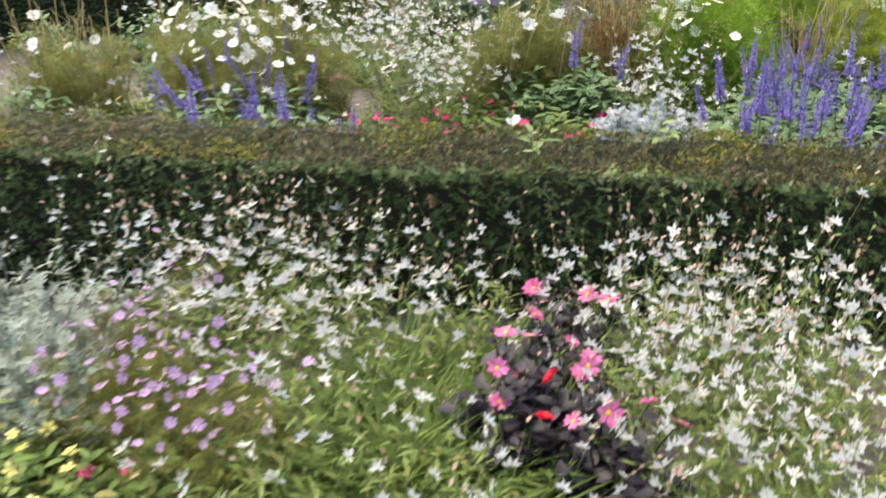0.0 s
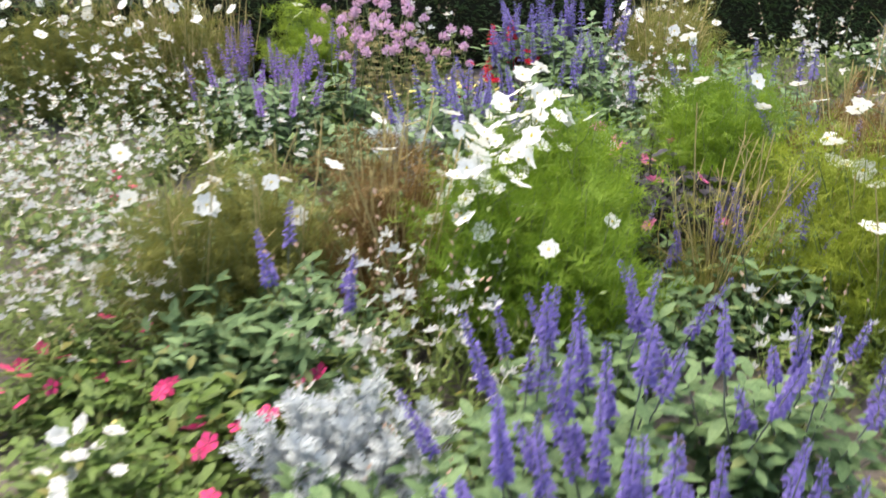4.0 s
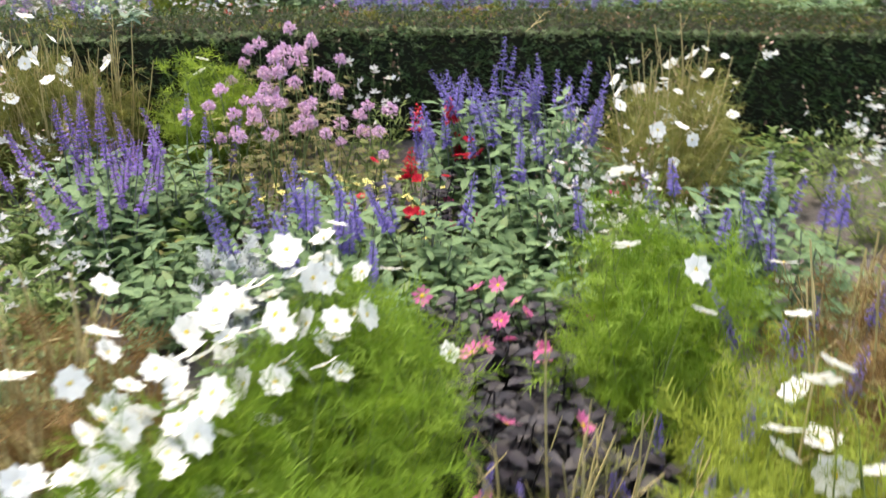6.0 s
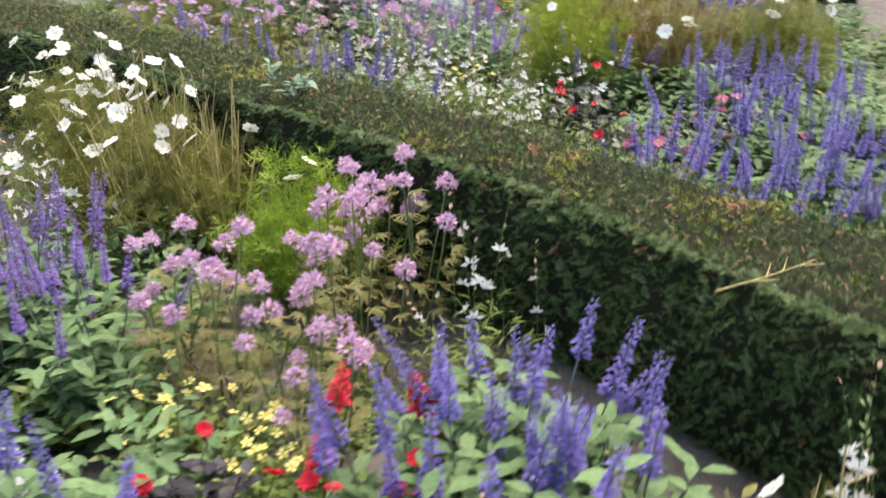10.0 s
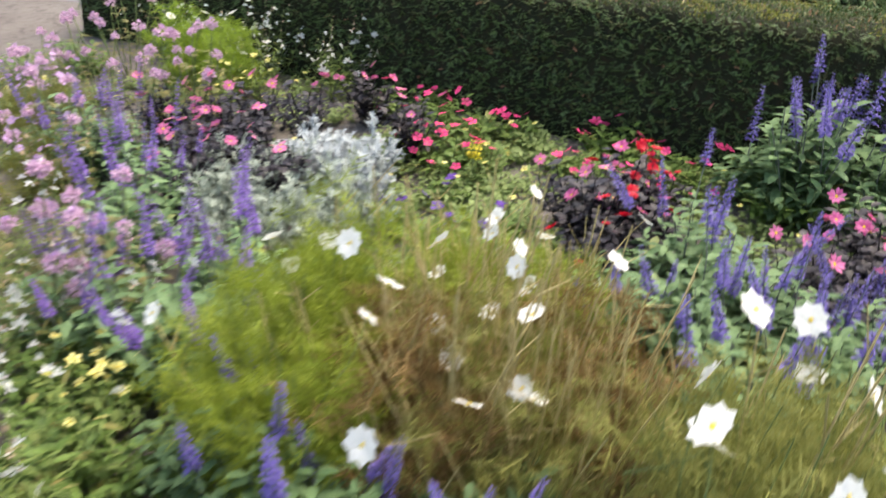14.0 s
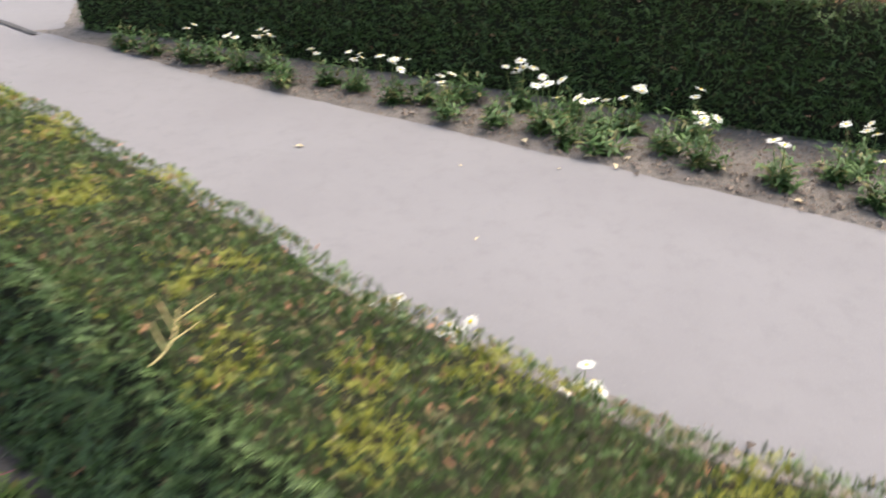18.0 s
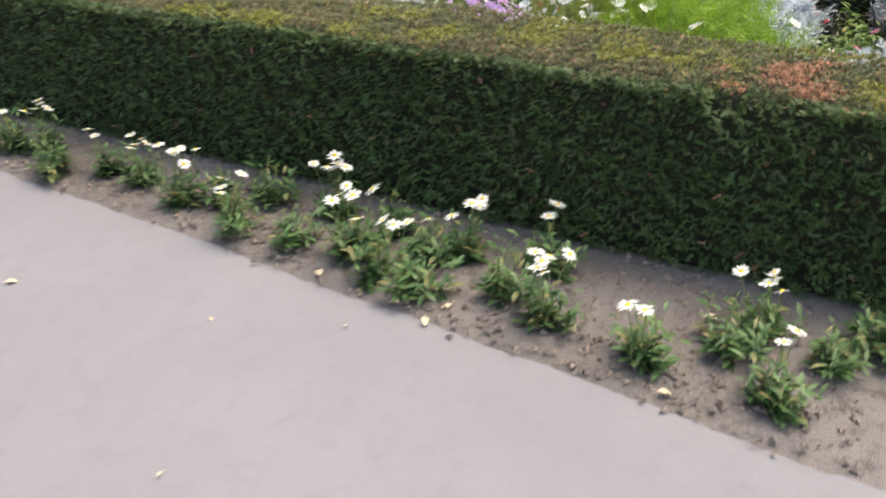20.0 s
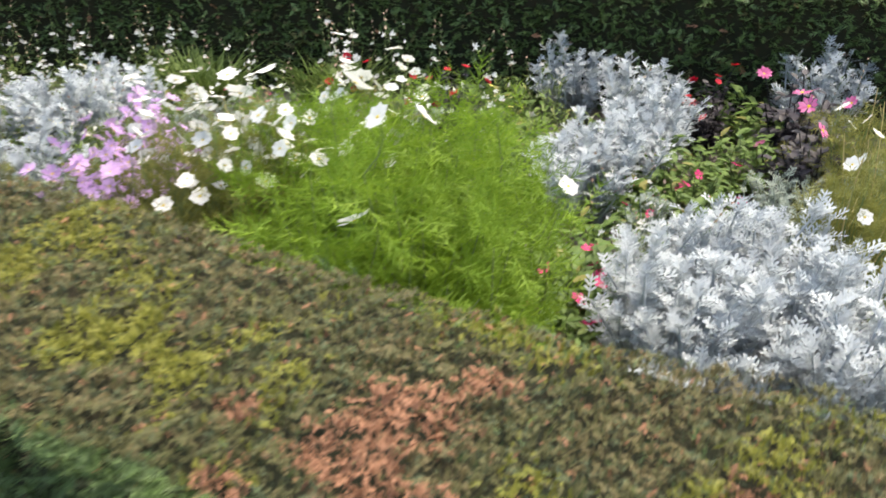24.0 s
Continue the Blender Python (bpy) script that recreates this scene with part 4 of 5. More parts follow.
def _red_stem_mesh(top):
    bag = Bag()
    bag.tube(stem_line((top[0] * 0.5, top[1] * 0.5, 0), top, 0.006, 5), 0.003, 0.0022)
    return bag.mesh("flower_stem", M_GREEN_STEM)


def make_red_spike(v):
    root = make_low(v, REDS, "red_sage", "scarlet sage with upright red flower spikes", 1, M_BED_LEAF, LEAF, 0.09, 0.24, 0.05, per=9)
    for k in range(2):
        p = np.r_[rng.normal(0, 0.02, 2), 0.4 - 0.16 * k]
        part("flower_stem", _red_stem_mesh(p), root)
        part("flower_spike", RED_SPIKES[rng.integers(3)], root, "", facing(p, unit((rng.normal(0, 0.12), rng.normal(0, 0.12), 1)), size=rng.uniform(0.8, 1.2)))
    return root


def make_snapdragon(v):
    root = make_low(v, YELLOWS, "snapdragon", "yellow snapdragon in flower", 0, M_BED_LEAF, NARROW, 0.06, 0.2, 0.045, per=9)
    mesh = spike_mesh("flower_spike", 0.08, M_DEEP_YELLOW, M_GREEN_STEM, 1.4)
    for k in range(2):
        part("flower_spike", mesh, root, "", facing(np.r_[rng.normal(0, 0.025, 2), 0.19], unit((rng.normal(0, 0.1), rng.normal(0, 0.1), 1))))
    return root


def make_grass(v):
    root = tagged(new("grass_clump"), "clump of bright green grassy leaves", "grass", "grass clumps")
    blade = leaf_shape(0.034, 0.4, 0.2, 0.4, 2)
    for k in range(4):
        bag, n, c = Bag(), 95, rng.normal(0, 0.06, 2)
        bag.stamp(blade, np.c_[c + rng.normal(0, 0.025, (n, 2)), np.zeros(n)], basis(ring(rng.uniform(0, 6.28, n), rng.uniform(1.0, 3.5, n))), rng.uniform(0.18, 0.34, n))
        part("tuft", bag.mesh("tuft", M_BLADE), root, kind="stuff")
    return root


DAISY = [flower_mesh("flower", M_WHITE, M_YOLK, 18, 0.0275 + 0.002 * k, 0.24, 0.02 + 0.1 * k, 0.3, 1, 0.12, split=True) for k in range(3)]


def make_daisy(v):
    root = tagged(new("daisy_plant"), "shasta daisy clump with white flowers on bare soil", "flowering plant", "daisies along the path")
    stems = Bag()
    n, shoots = 170, rng.normal(0, 0.042, (9, 2))
    a = rng.uniform(0, 6.28, n)
    blade = leaf_shape(0.32, 0.62, 0.15, 0.45, 2)
    rise = rng.uniform(0.0, 1.0, n) ** 1.4
    p = np.c_[shoots[rng.integers(9, size=n)] * (0.6 + 0.6 * rise[:, None]) + rng.normal(0, 0.008, (n, 2)), rise * rng.choice((0.1, 0.15), n)]
    turn, size = basis(ring(a, rng.uniform(0.1, 1.7, n))), rng.uniform(0.036, 0.078, n) * (1.1 - 0.4 * rise)
    for k in range(2):
        rosette = Bag()
        rosette.stamp(blade, p[k::2], turn[k::2], size[k::2])
        part("leaf_rosette", rosette.mesh("leaf_rosette", M_DAISY_LEAF), root, "dark green strap leaves", kind="stuff")
    for k in range((0, 2, 5, 7, 4, 6)[v % 6]):
        top = np.r_[rng.normal(0, 0.045, 2), rng.uniform(0.19, 0.26)]
        stems.tube(stem_line((top[0] * 0.4, top[1] * 0.4, 0.02), top, 0.008, 4), 0.0022, 0.0018)
        bloom(DAISY[rng.integers(3)], root, facing(top, unit(np.r_[rng.normal(0, 0.3, 2), 0.9]), size=rng.uniform(0.8, 1.1)))
    for k in range(3):
        top = np.r_[rng.normal(0, 0.04, 2), rng.uniform(0.1, 0.2)]
        stems.tube(stem_line((0, 0, 0.02), top, 0.008, 4), 0.0018, 0.003)
    part("flower_stem", stems.mesh("flower_stem", M_GREEN_STEM), root, kind="stuff")
    return root


PROTOS = {}


def grow(maker, x, y, size=1.0, variants=4, lift=0.0, v=None):
    """Sets one plant of a kind at a place: built the first time, copied after."""
    v = int(rng.integers(variants)) if v is None else v
    m = pose(x, y, ground_height(x, y) + lift, rng.normal(0, 2.5), rng.normal(0, 2.5), rng.uniform(0, 360))
    if (maker, v) not in PROTOS:
        ob = PROTOS[maker, v] = maker(v)
        ob.matrix_basis = m @ Matrix.Diagonal((size, size, size, 1))
        return ob
    ob = PROTOS[maker, v]
    s = size * rng.uniform(0.9, 1.1) / ob.scale[0]
    return copy_thing(ob, m @ Matrix.Diagonal((s, s, s * rng.uniform(0.94, 1.06), 1)))


TAKEN = []


def plant(maker, spots, size=1.0, variants=4, apart=0.13):
    """Plants a row of places, leaving out those that crowd a neighbour of the same kind."""
    mine = []
    for x, y, *which in spots:
        if all((x - a) ** 2 + (y - b) ** 2 > apart**2 for a, b in mine):
            mine.append((x, y))
            TAKEN.append((x, y))
            grow(maker, x, y, size, variants, v=which[0] if which else None)


# ---------------------------------------------------------------- small things on hedges, soil and path
def make_weed(x, y, z, size=0.058, mat=M_GROUND_COVER, name="hedge_weed", label="pale green weed shoot growing out of the hedge", n=16, reach=0.06):
    root = tagged(new(name), label, "weed")
    root.location = (x, y, z)
    for k in range(4):
        leaves, stems = Bag(), Bag()
        a = rng.uniform(0, 6.28)
        tip = np.array([math.cos(a) * reach, math.sin(a) * reach, rng.uniform(0.05, 0.12)])
        stems.tube(stem_line((0, 0, -0.12), tip, 0.008, 4), 0.0022, 0.0014)
        m = n // 4
        p = tip * rng.uniform(0.3, 1.0, (m, 1))
        leaves.stamp(LEAF, p, basis(ring(a + rng.normal(0, 1.0, m), rng.uniform(-0.2, 0.7, m))), rng.uniform(0.6, 1.2, m) * size)
        leaves.add(np.concatenate(stems.v), np.concatenate(stems.f), 1)
        part("leafy_shoot", leaves.mesh("leafy_shoot", [mat, M_GREEN_STEM]), root, kind="stuff")
    return root


def make_twig(x, y, z, turn, length):
    bag = Bag()
    line = stem_line((-length / 2, 0, 0), (length / 2, 0, 0.03), 0.015, 7)
    bag.tube(line, 0.0022, 0.0012, 0, 4)
    for t in (2, 3, 4, 5):
        p = line[t]
        bag.tube([p, p + np.array([0.05, rng.choice((-1, 1)) * 0.045, 0.02]) * rng.uniform(0.6, 1.3)], 0.002, 0.001, 0, 4)
    ob = tagged(new("twig", bag.mesh("twig", M_STRAW)), "bare dry twig lying on the clipped hedge top", "twig")
    ob.matrix_basis = pose(x, y, z, 0, 0, turn)
    return ob


def make_fallen_leaf(x, y, size, z=0.022):
    bag = Bag()
    bag.stamp(leaf_shape(0.62, 0.45, 0.25, 0.25, 3), [(0, 0, 0)], basis(ring(np.array([0.0]), 0.05)), [size])
    bag.tube([(0, 0, 0), (-size * 0.35, 0.004, 0.004)], 0.0012, 0.0008)
    ob = tagged(new("fallen_leaf", bag.mesh("fallen_leaf", M_FALLEN)), "curled pale yellow leaf fallen on the ground", "leaf", "fallen leaves")
    ob.matrix_basis = pose(x, y, max(z, ground_height(x, y) + z), rng.normal(0, 8), rng.normal(0, 8), rng.uniform(0, 360))
    return ob


# ---------------------------------------------------------------- the beds
# near bed
plant(make_gaura, [(-0.76, 2.40), (-0.63, 2.60), (-0.45, 2.32), (-0.41, 2.48), (-0.22, 2.25), (-0.57, 2.15), (-0.72, 2.08), (-0.44, 2.05), (-0.66, 2.32), (-0.30, 2.05), (0.44, 2.11), (0.61, 2.21), (0.78, 2.25), (0.93, 2.25), (1.10, 2.21), (1.21, 2.15), (0.47, 1.87), (0.65, 1.97), (0.80, 1.97), (0.95, 1.97), (1.07, 1.87), (0.58, 1.69), (0.75, 1.65), (0.91, 1.69), (0.60, 1.49), (0.79, 1.49), (0.98, 1.57)])
plant(make_white_spire, [(-1.16, 2.56), (-1.03, 2.32), (-1.35, 2.46)])
plant(make_lilac, [(-0.93, 2.19), (-0.69, 1.85), (-0.84, 1.90), (-0.96, 1.80), (-1.06, 1.88), (-0.52, 1.71), (-0.81, 2.46), (-0.68, 1.63)], size=0.9)
plant(make_dahlia, [(0.26, 1.98), (0.23, 1.76), (0.38, 2.13), (0.44, 1.60), (0.37, 1.50), (0.37, 1.73)], size=1.15)
plant(make_low_grey, [(-1.25, 2.18), (-1.10, 2.04), (-1.18, 1.93), (-1.02, 1.83), (-0.91, 1.88)], size=1.25)
plant(make_grass, [(-0.14, 1.95), (0.03, 1.82), (0.11, 2.00), (-0.20, 1.75), (-0.05, 1.61), (0.17, 1.71)])
plant(make_gaura_green, [(-0.09, 2.02), (0.11, 2.11), (-0.01, 1.60), (-0.25, 1.82), (-0.14, 1.54), (-0.30, 1.56), (-0.46, 1.60), (0.12, 1.52)])
plant(make_yellow, [(-1.13, 1.76), (-0.99, 1.54)])
plant(make_pinks, [(-0.80, 1.60), (0.03, 2.01)])
plant(make_red_dahlia, [(0.18, 1.75)])
plant(make_leafy, [(-1.04, 1.65), (-0.64, 1.59), (-0.81, 1.55), (-0.51, 1.59)])
# second bed
plant(make_purple_salvia, [(0.10, 6.15), (0.26, 6.17), (0.50, 6.26), (0.23, 6.00), (0.10, 6.32), (-0.06, 6.22)])
plant(make_salvia, [(-1.00, 3.58), (-0.95, 3.79), (-0.95, 3.97), (-0.80, 3.79), (-0.73, 4.04), (-0.75, 3.39), (-0.53, 3.39), (-1.13, 3.77)])
plant(make_full_salvia, [(1.50, 3.95), (1.68, 3.57), (1.99, 3.96), (1.43, 3.47), (2.12, 3.90), (1.56, 3.21), (1.73, 3.34), (1.62, 3.78), (1.95, 3.43), (1.66, 4.16), (1.37, 3.71), (1.45, 3.84)])
plant(make_salvia, [(1.96, 4.92), (2.24, 5.10), (2.38, 4.93), (2.59, 5.02)], size=0.7)
plant(make_salvia, [(1.09, 5.97), (1.05, 5.77), (1.45, 6.10), (1.57, 6.14), (1.39, 6.79), (1.17, 6.09), (1.25, 5.77), (1.82, 6.39)])
plant(make_salvia, [(1.43, 6.95), (1.44, 7.16), (1.66, 7.18), (1.57, 6.86), (1.56, 7.02), (1.74, 6.98), (1.62, 6.68), (1.76, 6.82), (1.34, 7.05)], size=1.12)
plant(make_salvia, [(0.77, 4.39), (2.54, 5.23), (2.62, 5.40), (2.66, 6.20), (2.37, 6.41), (2.52, 6.38), (2.24, 4.72)])
plant(make_sage_leafy, [(0.20, 6.11), (0.32, 6.24), (0.52, 6.26), (0.50, 5.86), (0.70, 5.94), (1.21, 5.97), (1.24, 6.10), (1.43, 6.03), (1.66, 6.26), (1.70, 6.40), (1.88, 6.33), (1.42, 5.84), (1.56, 5.97), (1.73, 6.08), (1.30, 5.75), (1.49, 5.72), (1.67, 5.81)], size=1.05)
plant(make_gaura, [(-0.78, 5.69), (-0.73, 6.13), (-0.28, 5.74), (-0.34, 5.06), (-0.20, 5.25), (-0.03, 5.40), (-0.31, 4.80), (0.04, 4.48), (-0.03, 4.29), (-0.12, 6.00), (-0.53, 6.35), (-0.59, 5.32), (-0.42, 5.56), (-0.16, 5.01), (0.20, 4.65), (0.33, 5.58), (-0.32, 4.64), (-0.09, 4.48)])
plant(make_gaura, [(1.03, 4.33), (0.99, 4.12), (1.18, 4.16), (1.14, 4.00), (1.91, 6.61), (1.94, 6.40), (2.08, 6.50), (1.80, 6.56)])
plant(make_gaura_green, [(-0.05, 4.40), (0.06, 4.48), (-0.03, 4.21), (-0.20, 4.44), (0.24, 4.38)])
plant(make_olive_cosmos, [(0.40, 4.59), (0.50, 4.74), (0.30, 4.50), (0.62, 4.60), (0.74, 4.62)], size=1.05)
plant(make_white_cosmos, [(-1.22, 4.29), (-1.08, 4.29), (-0.97, 4.38), (-0.82, 4.29), (-0.68, 4.21), (-0.93, 3.91), (-0.50, 6.74), (-0.75, 6.55), (-0.95, 6.62), (-1.15, 6.50), (-1.30, 6.62)], size=1.08)
plant(make_ridge_cosmos, [(1.22, 4.50), (1.27, 4.66), (1.34, 4.82), (1.40, 4.98), (1.43, 5.16)])
plant(make_sparse_cosmos, [(1.40, 4.50), (1.50, 4.68), (1.56, 4.86), (1.54, 5.04), (1.62, 4.52), (1.50, 5.20)], size=1.14)
plant(make_sparse_cosmos, [(2.15, 5.44), (2.22, 5.60), (2.15, 5.74)], size=1.02)
plant(make_brown_cosmos, [(1.02, 4.64), (1.00, 4.80), (0.88, 4.76), (0.87, 4.94), (2.74, 5.60), (2.72, 5.20)], size=1.15)
plant(make_sage_leafy, [(0.52, 4.34), (0.73, 4.35), (0.88, 4.31), (0.70, 4.20), (0.58, 4.20), (0.45, 4.22)], size=1.1)
plant(make_yellow_cosmos, [(2.46, 4.78), (2.58, 4.60), (2.52, 4.97), (2.64, 4.82), (2.48, 5.20)], size=1.2)
plant(make_straw_bundle, [(2.08, 4.83)])
plant(make_straw_cosmos, [(-0.30, 6.92), (-0.40, 6.76), (-0.58, 6.88), (-0.65, 6.72), (-0.82, 6.75), (-0.45, 6.62), (-2.10, 4.50), (-1.85, 4.50), (-1.50, 4.75), (-1.00, 4.70)])
plant(make_drying_cosmos, [(2.14, 7.19), (2.26, 7.32), (2.31, 7.48), (2.28, 6.97), (2.38, 7.05), (2.17, 6.89)])
plant(make_brown_gaura, [(2.11, 7.29), (2.19, 7.44), (2.34, 7.16), (2.25, 7.08), (2.35, 7.31), (2.06, 7.40)])
plant(make_dahlia, [(1.62, 5.66), (1.77, 5.61), (1.88, 5.72), (-0.60, 4.30), (-0.40, 3.78)])
plant(make_sage_leafy, [(2.08, 5.46), (2.13, 5.63), (1.96, 5.21), (2.01, 5.35), (1.83, 4.63), (2.02, 4.59), (2.16, 4.66)], size=0.85)
plant(make_pinks, [(0.31, 4.24), (0.50, 4.06), (0.70, 4.02), (0.57, 3.71), (0.03, 4.27), (-0.34, 4.11), (-0.17, 3.94), (-0.02, 4.06), (-0.39, 3.83), (-0.36, 5.44), (1.41, 6.58)])
plant(make_pinks, [(2.13, 6.81), (2.21, 6.95), (2.10, 7.11), (1.99, 7.17)], size=1.35)
plant(make_silver, [(0.90, 3.81), (1.07, 3.83)], size=1.2)
plant(make_silver, [(0.84, 5.92), (0.92, 5.73), (0.96, 5.97)], size=1.1)
plant(make_white_clump, [(0.36, 3.69)])
plant(make_dark_dahlia, [(1.70, 5.35), (1.96, 5.37), (1.81, 5.16), (1.96, 5.11), (2.08, 5.26), (2.11, 5.08)], size=1.15)
plant(make_red_spike, [(1.22, 6.68), (1.33, 6.90)], size=1.1)
plant(make_red_dahlia, [(1.15, 6.37), (1.36, 6.48), (1.39, 6.86), (-0.65, 4.36)])
plant(make_yellow, [(0.83, 6.54), (1.01, 6.55), (1.14, 6.57), (1.21, 6.43), (1.30, 6.54), (0.69, 6.39), (1.27, 6.29)])
plant(make_cleome, [(0.36, 7.20), (0.52, 7.27)])
plant(make_cleome, [(0.58, 6.60), (0.55, 6.96), (0.71, 7.01), (1.03, 6.73), (0.71, 6.64), (0.46, 6.51), (0.85, 6.75), (0.35, 7.10)])
plant(make_lime, [(0.10, 7.02), (0.22, 7.10)], size=1.15)
plant(make_leafy, [(2.54, 7.30), (2.65, 7.19), (2.60, 7.51), (0.22, 5.54), (0.43, 5.40), (0.12, 5.74), (2.45, 4.67), (2.58, 4.78), (2.34, 4.57), (0.62, 4.42), (0.78, 4.33), (0.28, 6.37), (0.49, 6.14), (0.08, 6.08), (0.27, 6.11), (-0.16, 6.05), (-0.31, 5.85), (1.84, 7.38), (1.90, 7.10), (2.09, 7.17), (0.13, 4.16), (0.29, 4.04), (0.57, 3.97), (0.24, 3.78), (0.46, 3.74), (2.17, 6.63), (2.22, 6.77)])
plant(make_low_green, [(-0.00, 4.04), (0.30, 3.92), (0.68, 3.82), (0.17, 3.73), (0.86, 6.94), (0.68, 6.95), (0.94, 7.10)])
# third bed
plant(make_salvia, [(-1.32, 7.72), (-1.10, 7.80), (-1.55, 7.65), (-0.86, 8.06), (-0.95, 7.86), (-1.80, 7.50), (-2.10, 7.35), (-2.40, 7.25)])
plant(make_full_salvia, [(0.56, 8.27), (0.45, 8.41), (0.65, 8.46), (0.37, 8.77), (0.27, 8.97), (0.72, 8.81), (0.44, 9.10), (0.12, 9.41), (0.52, 9.20), (0.02, 9.63), (0.76, 9.00), (0.95, 8.59), (0.97, 8.74), (0.89, 8.38), (0.85, 8.50), (0.96, 9.00), (0.68, 9.14), (0.94, 9.48), (1.12, 9.48), (1.35, 9.25), (1.57, 9.18), (1.72, 9.18), (1.87, 9.19), (1.20, 8.90), (1.29, 9.90), (1.60, 9.84), (0.26, 9.62), (1.20, 9.04), (1.36, 9.01), (0.36, 9.91)])
plant(make_full_salvia, [(0.62, 10.03), (0.95, 9.91)])
plant(make_salvia, [(-0.90, 9.12), (-0.75, 9.24), (-0.56, 9.56), (-0.30, 9.52), (-0.42, 9.57)], size=0.95)
plant(make_salvia, [(-1.78, 10.54), (-1.56, 10.53), (-1.42, 10.63), (-1.05, 10.62), (-1.10, 10.75), (-1.00, 10.36), (-1.42, 10.25), (-1.33, 10.39), (-1.21, 10.66), (-1.21, 10.92)], size=0.95)
plant(make_salvia, [(-2.60, 11.32), (-2.56, 11.46), (-2.42, 11.25), (-2.28, 11.55), (-2.40, 11.42), (-2.30, 11.34), (-2.50, 11.62)], size=1.12)
plant(make_purple_salvia, [(-3.17, 8.31), (-2.55, 8.57), (-3.19, 8.11), (-2.26, 8.51), (-1.86, 8.94), (-1.72, 8.46), (-1.62, 8.65), (-1.49, 8.80), (-1.48, 8.93)])
plant(make_thin_gaura, [(-1.22, 8.04), (-1.60, 8.28), (-1.89, 8.53), (-1.10, 8.30), (-1.03, 8.63), (-2.43, 8.38), (-0.36, 8.11), (-0.49, 8.28), (-0.07, 8.28), (0.05, 8.40), (0.08, 8.52), (-5.39, 8.18), (-5.18, 8.47), (-4.62, 8.90), (-4.27, 9.31), (-4.42, 9.37), (-1.21, 8.22), (-1.01, 8.45), (-1.48, 8.10), (-0.15, 8.47), (0.17, 8.44)])
plant(make_gaura_green, [(-1.59, 8.58), (-1.19, 8.17), (-1.95, 8.48), (-2.41, 8.13), (-0.08, 8.10), (-0.25, 8.46), (0.12, 8.17), (-0.94, 8.29), (-0.90, 8.44), (-0.73, 8.54), (-0.97, 8.14), (-0.35, 8.22), (-0.17, 8.37), (-0.12, 8.60), (-0.52, 8.61), (-0.43, 7.97), (-0.55, 8.37)])
plant(make_cleome, [(-4.08, 7.77), (-4.17, 8.01), (-3.65, 8.34), (-1.89, 8.51), (-1.78, 8.37), (-1.79, 8.62), (-3.73, 8.63), (-3.13, 7.94), (-2.87, 8.16), (-2.40, 7.51), (-2.27, 7.81), (-2.01, 8.05), (-4.91, 8.01), (-3.89, 8.57)])
plant(make_lilac, [(-3.21, 7.20), (-2.87, 7.52), (-2.64, 7.84), (-2.97, 7.99), (-2.55, 7.44), (-3.83, 7.51), (-3.78, 7.77), (-3.20, 7.50), (-2.90, 7.35), (-3.70, 7.90)])
plant(make_dahlia, [(-3.62, 8.45), (-3.17, 8.62), (-3.49, 8.71), (-3.65, 8.89), (-2.76, 9.05), (-2.81, 8.63), (-3.07, 8.84), (-2.94, 8.70), (-3.29, 8.92), (-3.52, 9.19), (-3.79, 9.50), (-3.24, 9.67), (-2.27, 10.40), (-2.14, 10.33), (-2.04, 10.45), (-1.68, 10.95), (-1.65, 11.16), (-1.84, 11.25), (-1.40, 10.88), (-2.38, 10.30), (0.27, 8.73), (0.17, 8.95), (0.22, 9.18), (-0.06, 9.28), (0.12, 8.73)], size=1.08)
plant(make_silver, [(-3.09, 9.26), (-2.92, 9.46), (-2.89, 9.22), (-2.74, 9.41)], size=1.05)
plant(make_low_grey, [(-2.69, 8.80), (-2.60, 8.98), (-2.79, 9.09), (-2.54, 9.26), (-2.40, 8.86), (-2.31, 9.10), (-2.30, 9.24), (-2.43, 9.40), (-2.90, 8.81)], size=1.1)
plant(make_pinks, [(-3.92, 9.87), (-3.65, 9.92), (-3.70, 10.04), (-3.47, 9.87), (-3.42, 10.00), (-3.46, 10.12), (-3.44, 10.27), (-3.46, 10.39), (-3.22, 9.92), (-3.26, 9.72), (-3.23, 9.61), (-3.92, 9.61), (-3.07, 9.84), (-3.07, 10.03), (-3.24, 10.64), (-3.16, 10.79), (-2.92, 10.44), (-2.92, 10.55), (-2.92, 10.76), (-2.79, 10.88), (-2.65, 10.84), (-2.81, 11.28), (-2.59, 11.25), (-2.74, 10.52)])
plant(make_yellow, [(-1.44, 8.54), (-1.49, 8.66), (-1.53, 8.79), (-1.32, 8.62), (-4.36, 8.69), (-4.25, 8.89), (-4.66, 8.68), (-4.09, 8.65)])
plant(make_red_dahlia, [(-1.86, 10.22), (-2.23, 10.58), (-2.20, 10.45), (-2.34, 10.50), (-2.05, 10.28)])
plant(make_red_dahlia, [(-0.49, 8.77), (-0.17, 8.72)])
plant(make_snapdragon, [(-2.87, 9.94)])
plant(make_petunia, [(-2.48, 9.57), (-2.35, 9.69), (-2.40, 10.01), (-2.77, 9.79)])
plant(make_straw_cosmos, [(-1.12, 9.62), (-1.04, 9.79), (-0.82, 9.65), (-0.81, 9.78)], size=1.05)
plant(make_straw_mound, [(-1.55, 9.90), (-1.44, 9.76), (-1.38, 10.00), (-1.52, 9.62), (-1.70, 9.74), (-1.30, 9.86)])
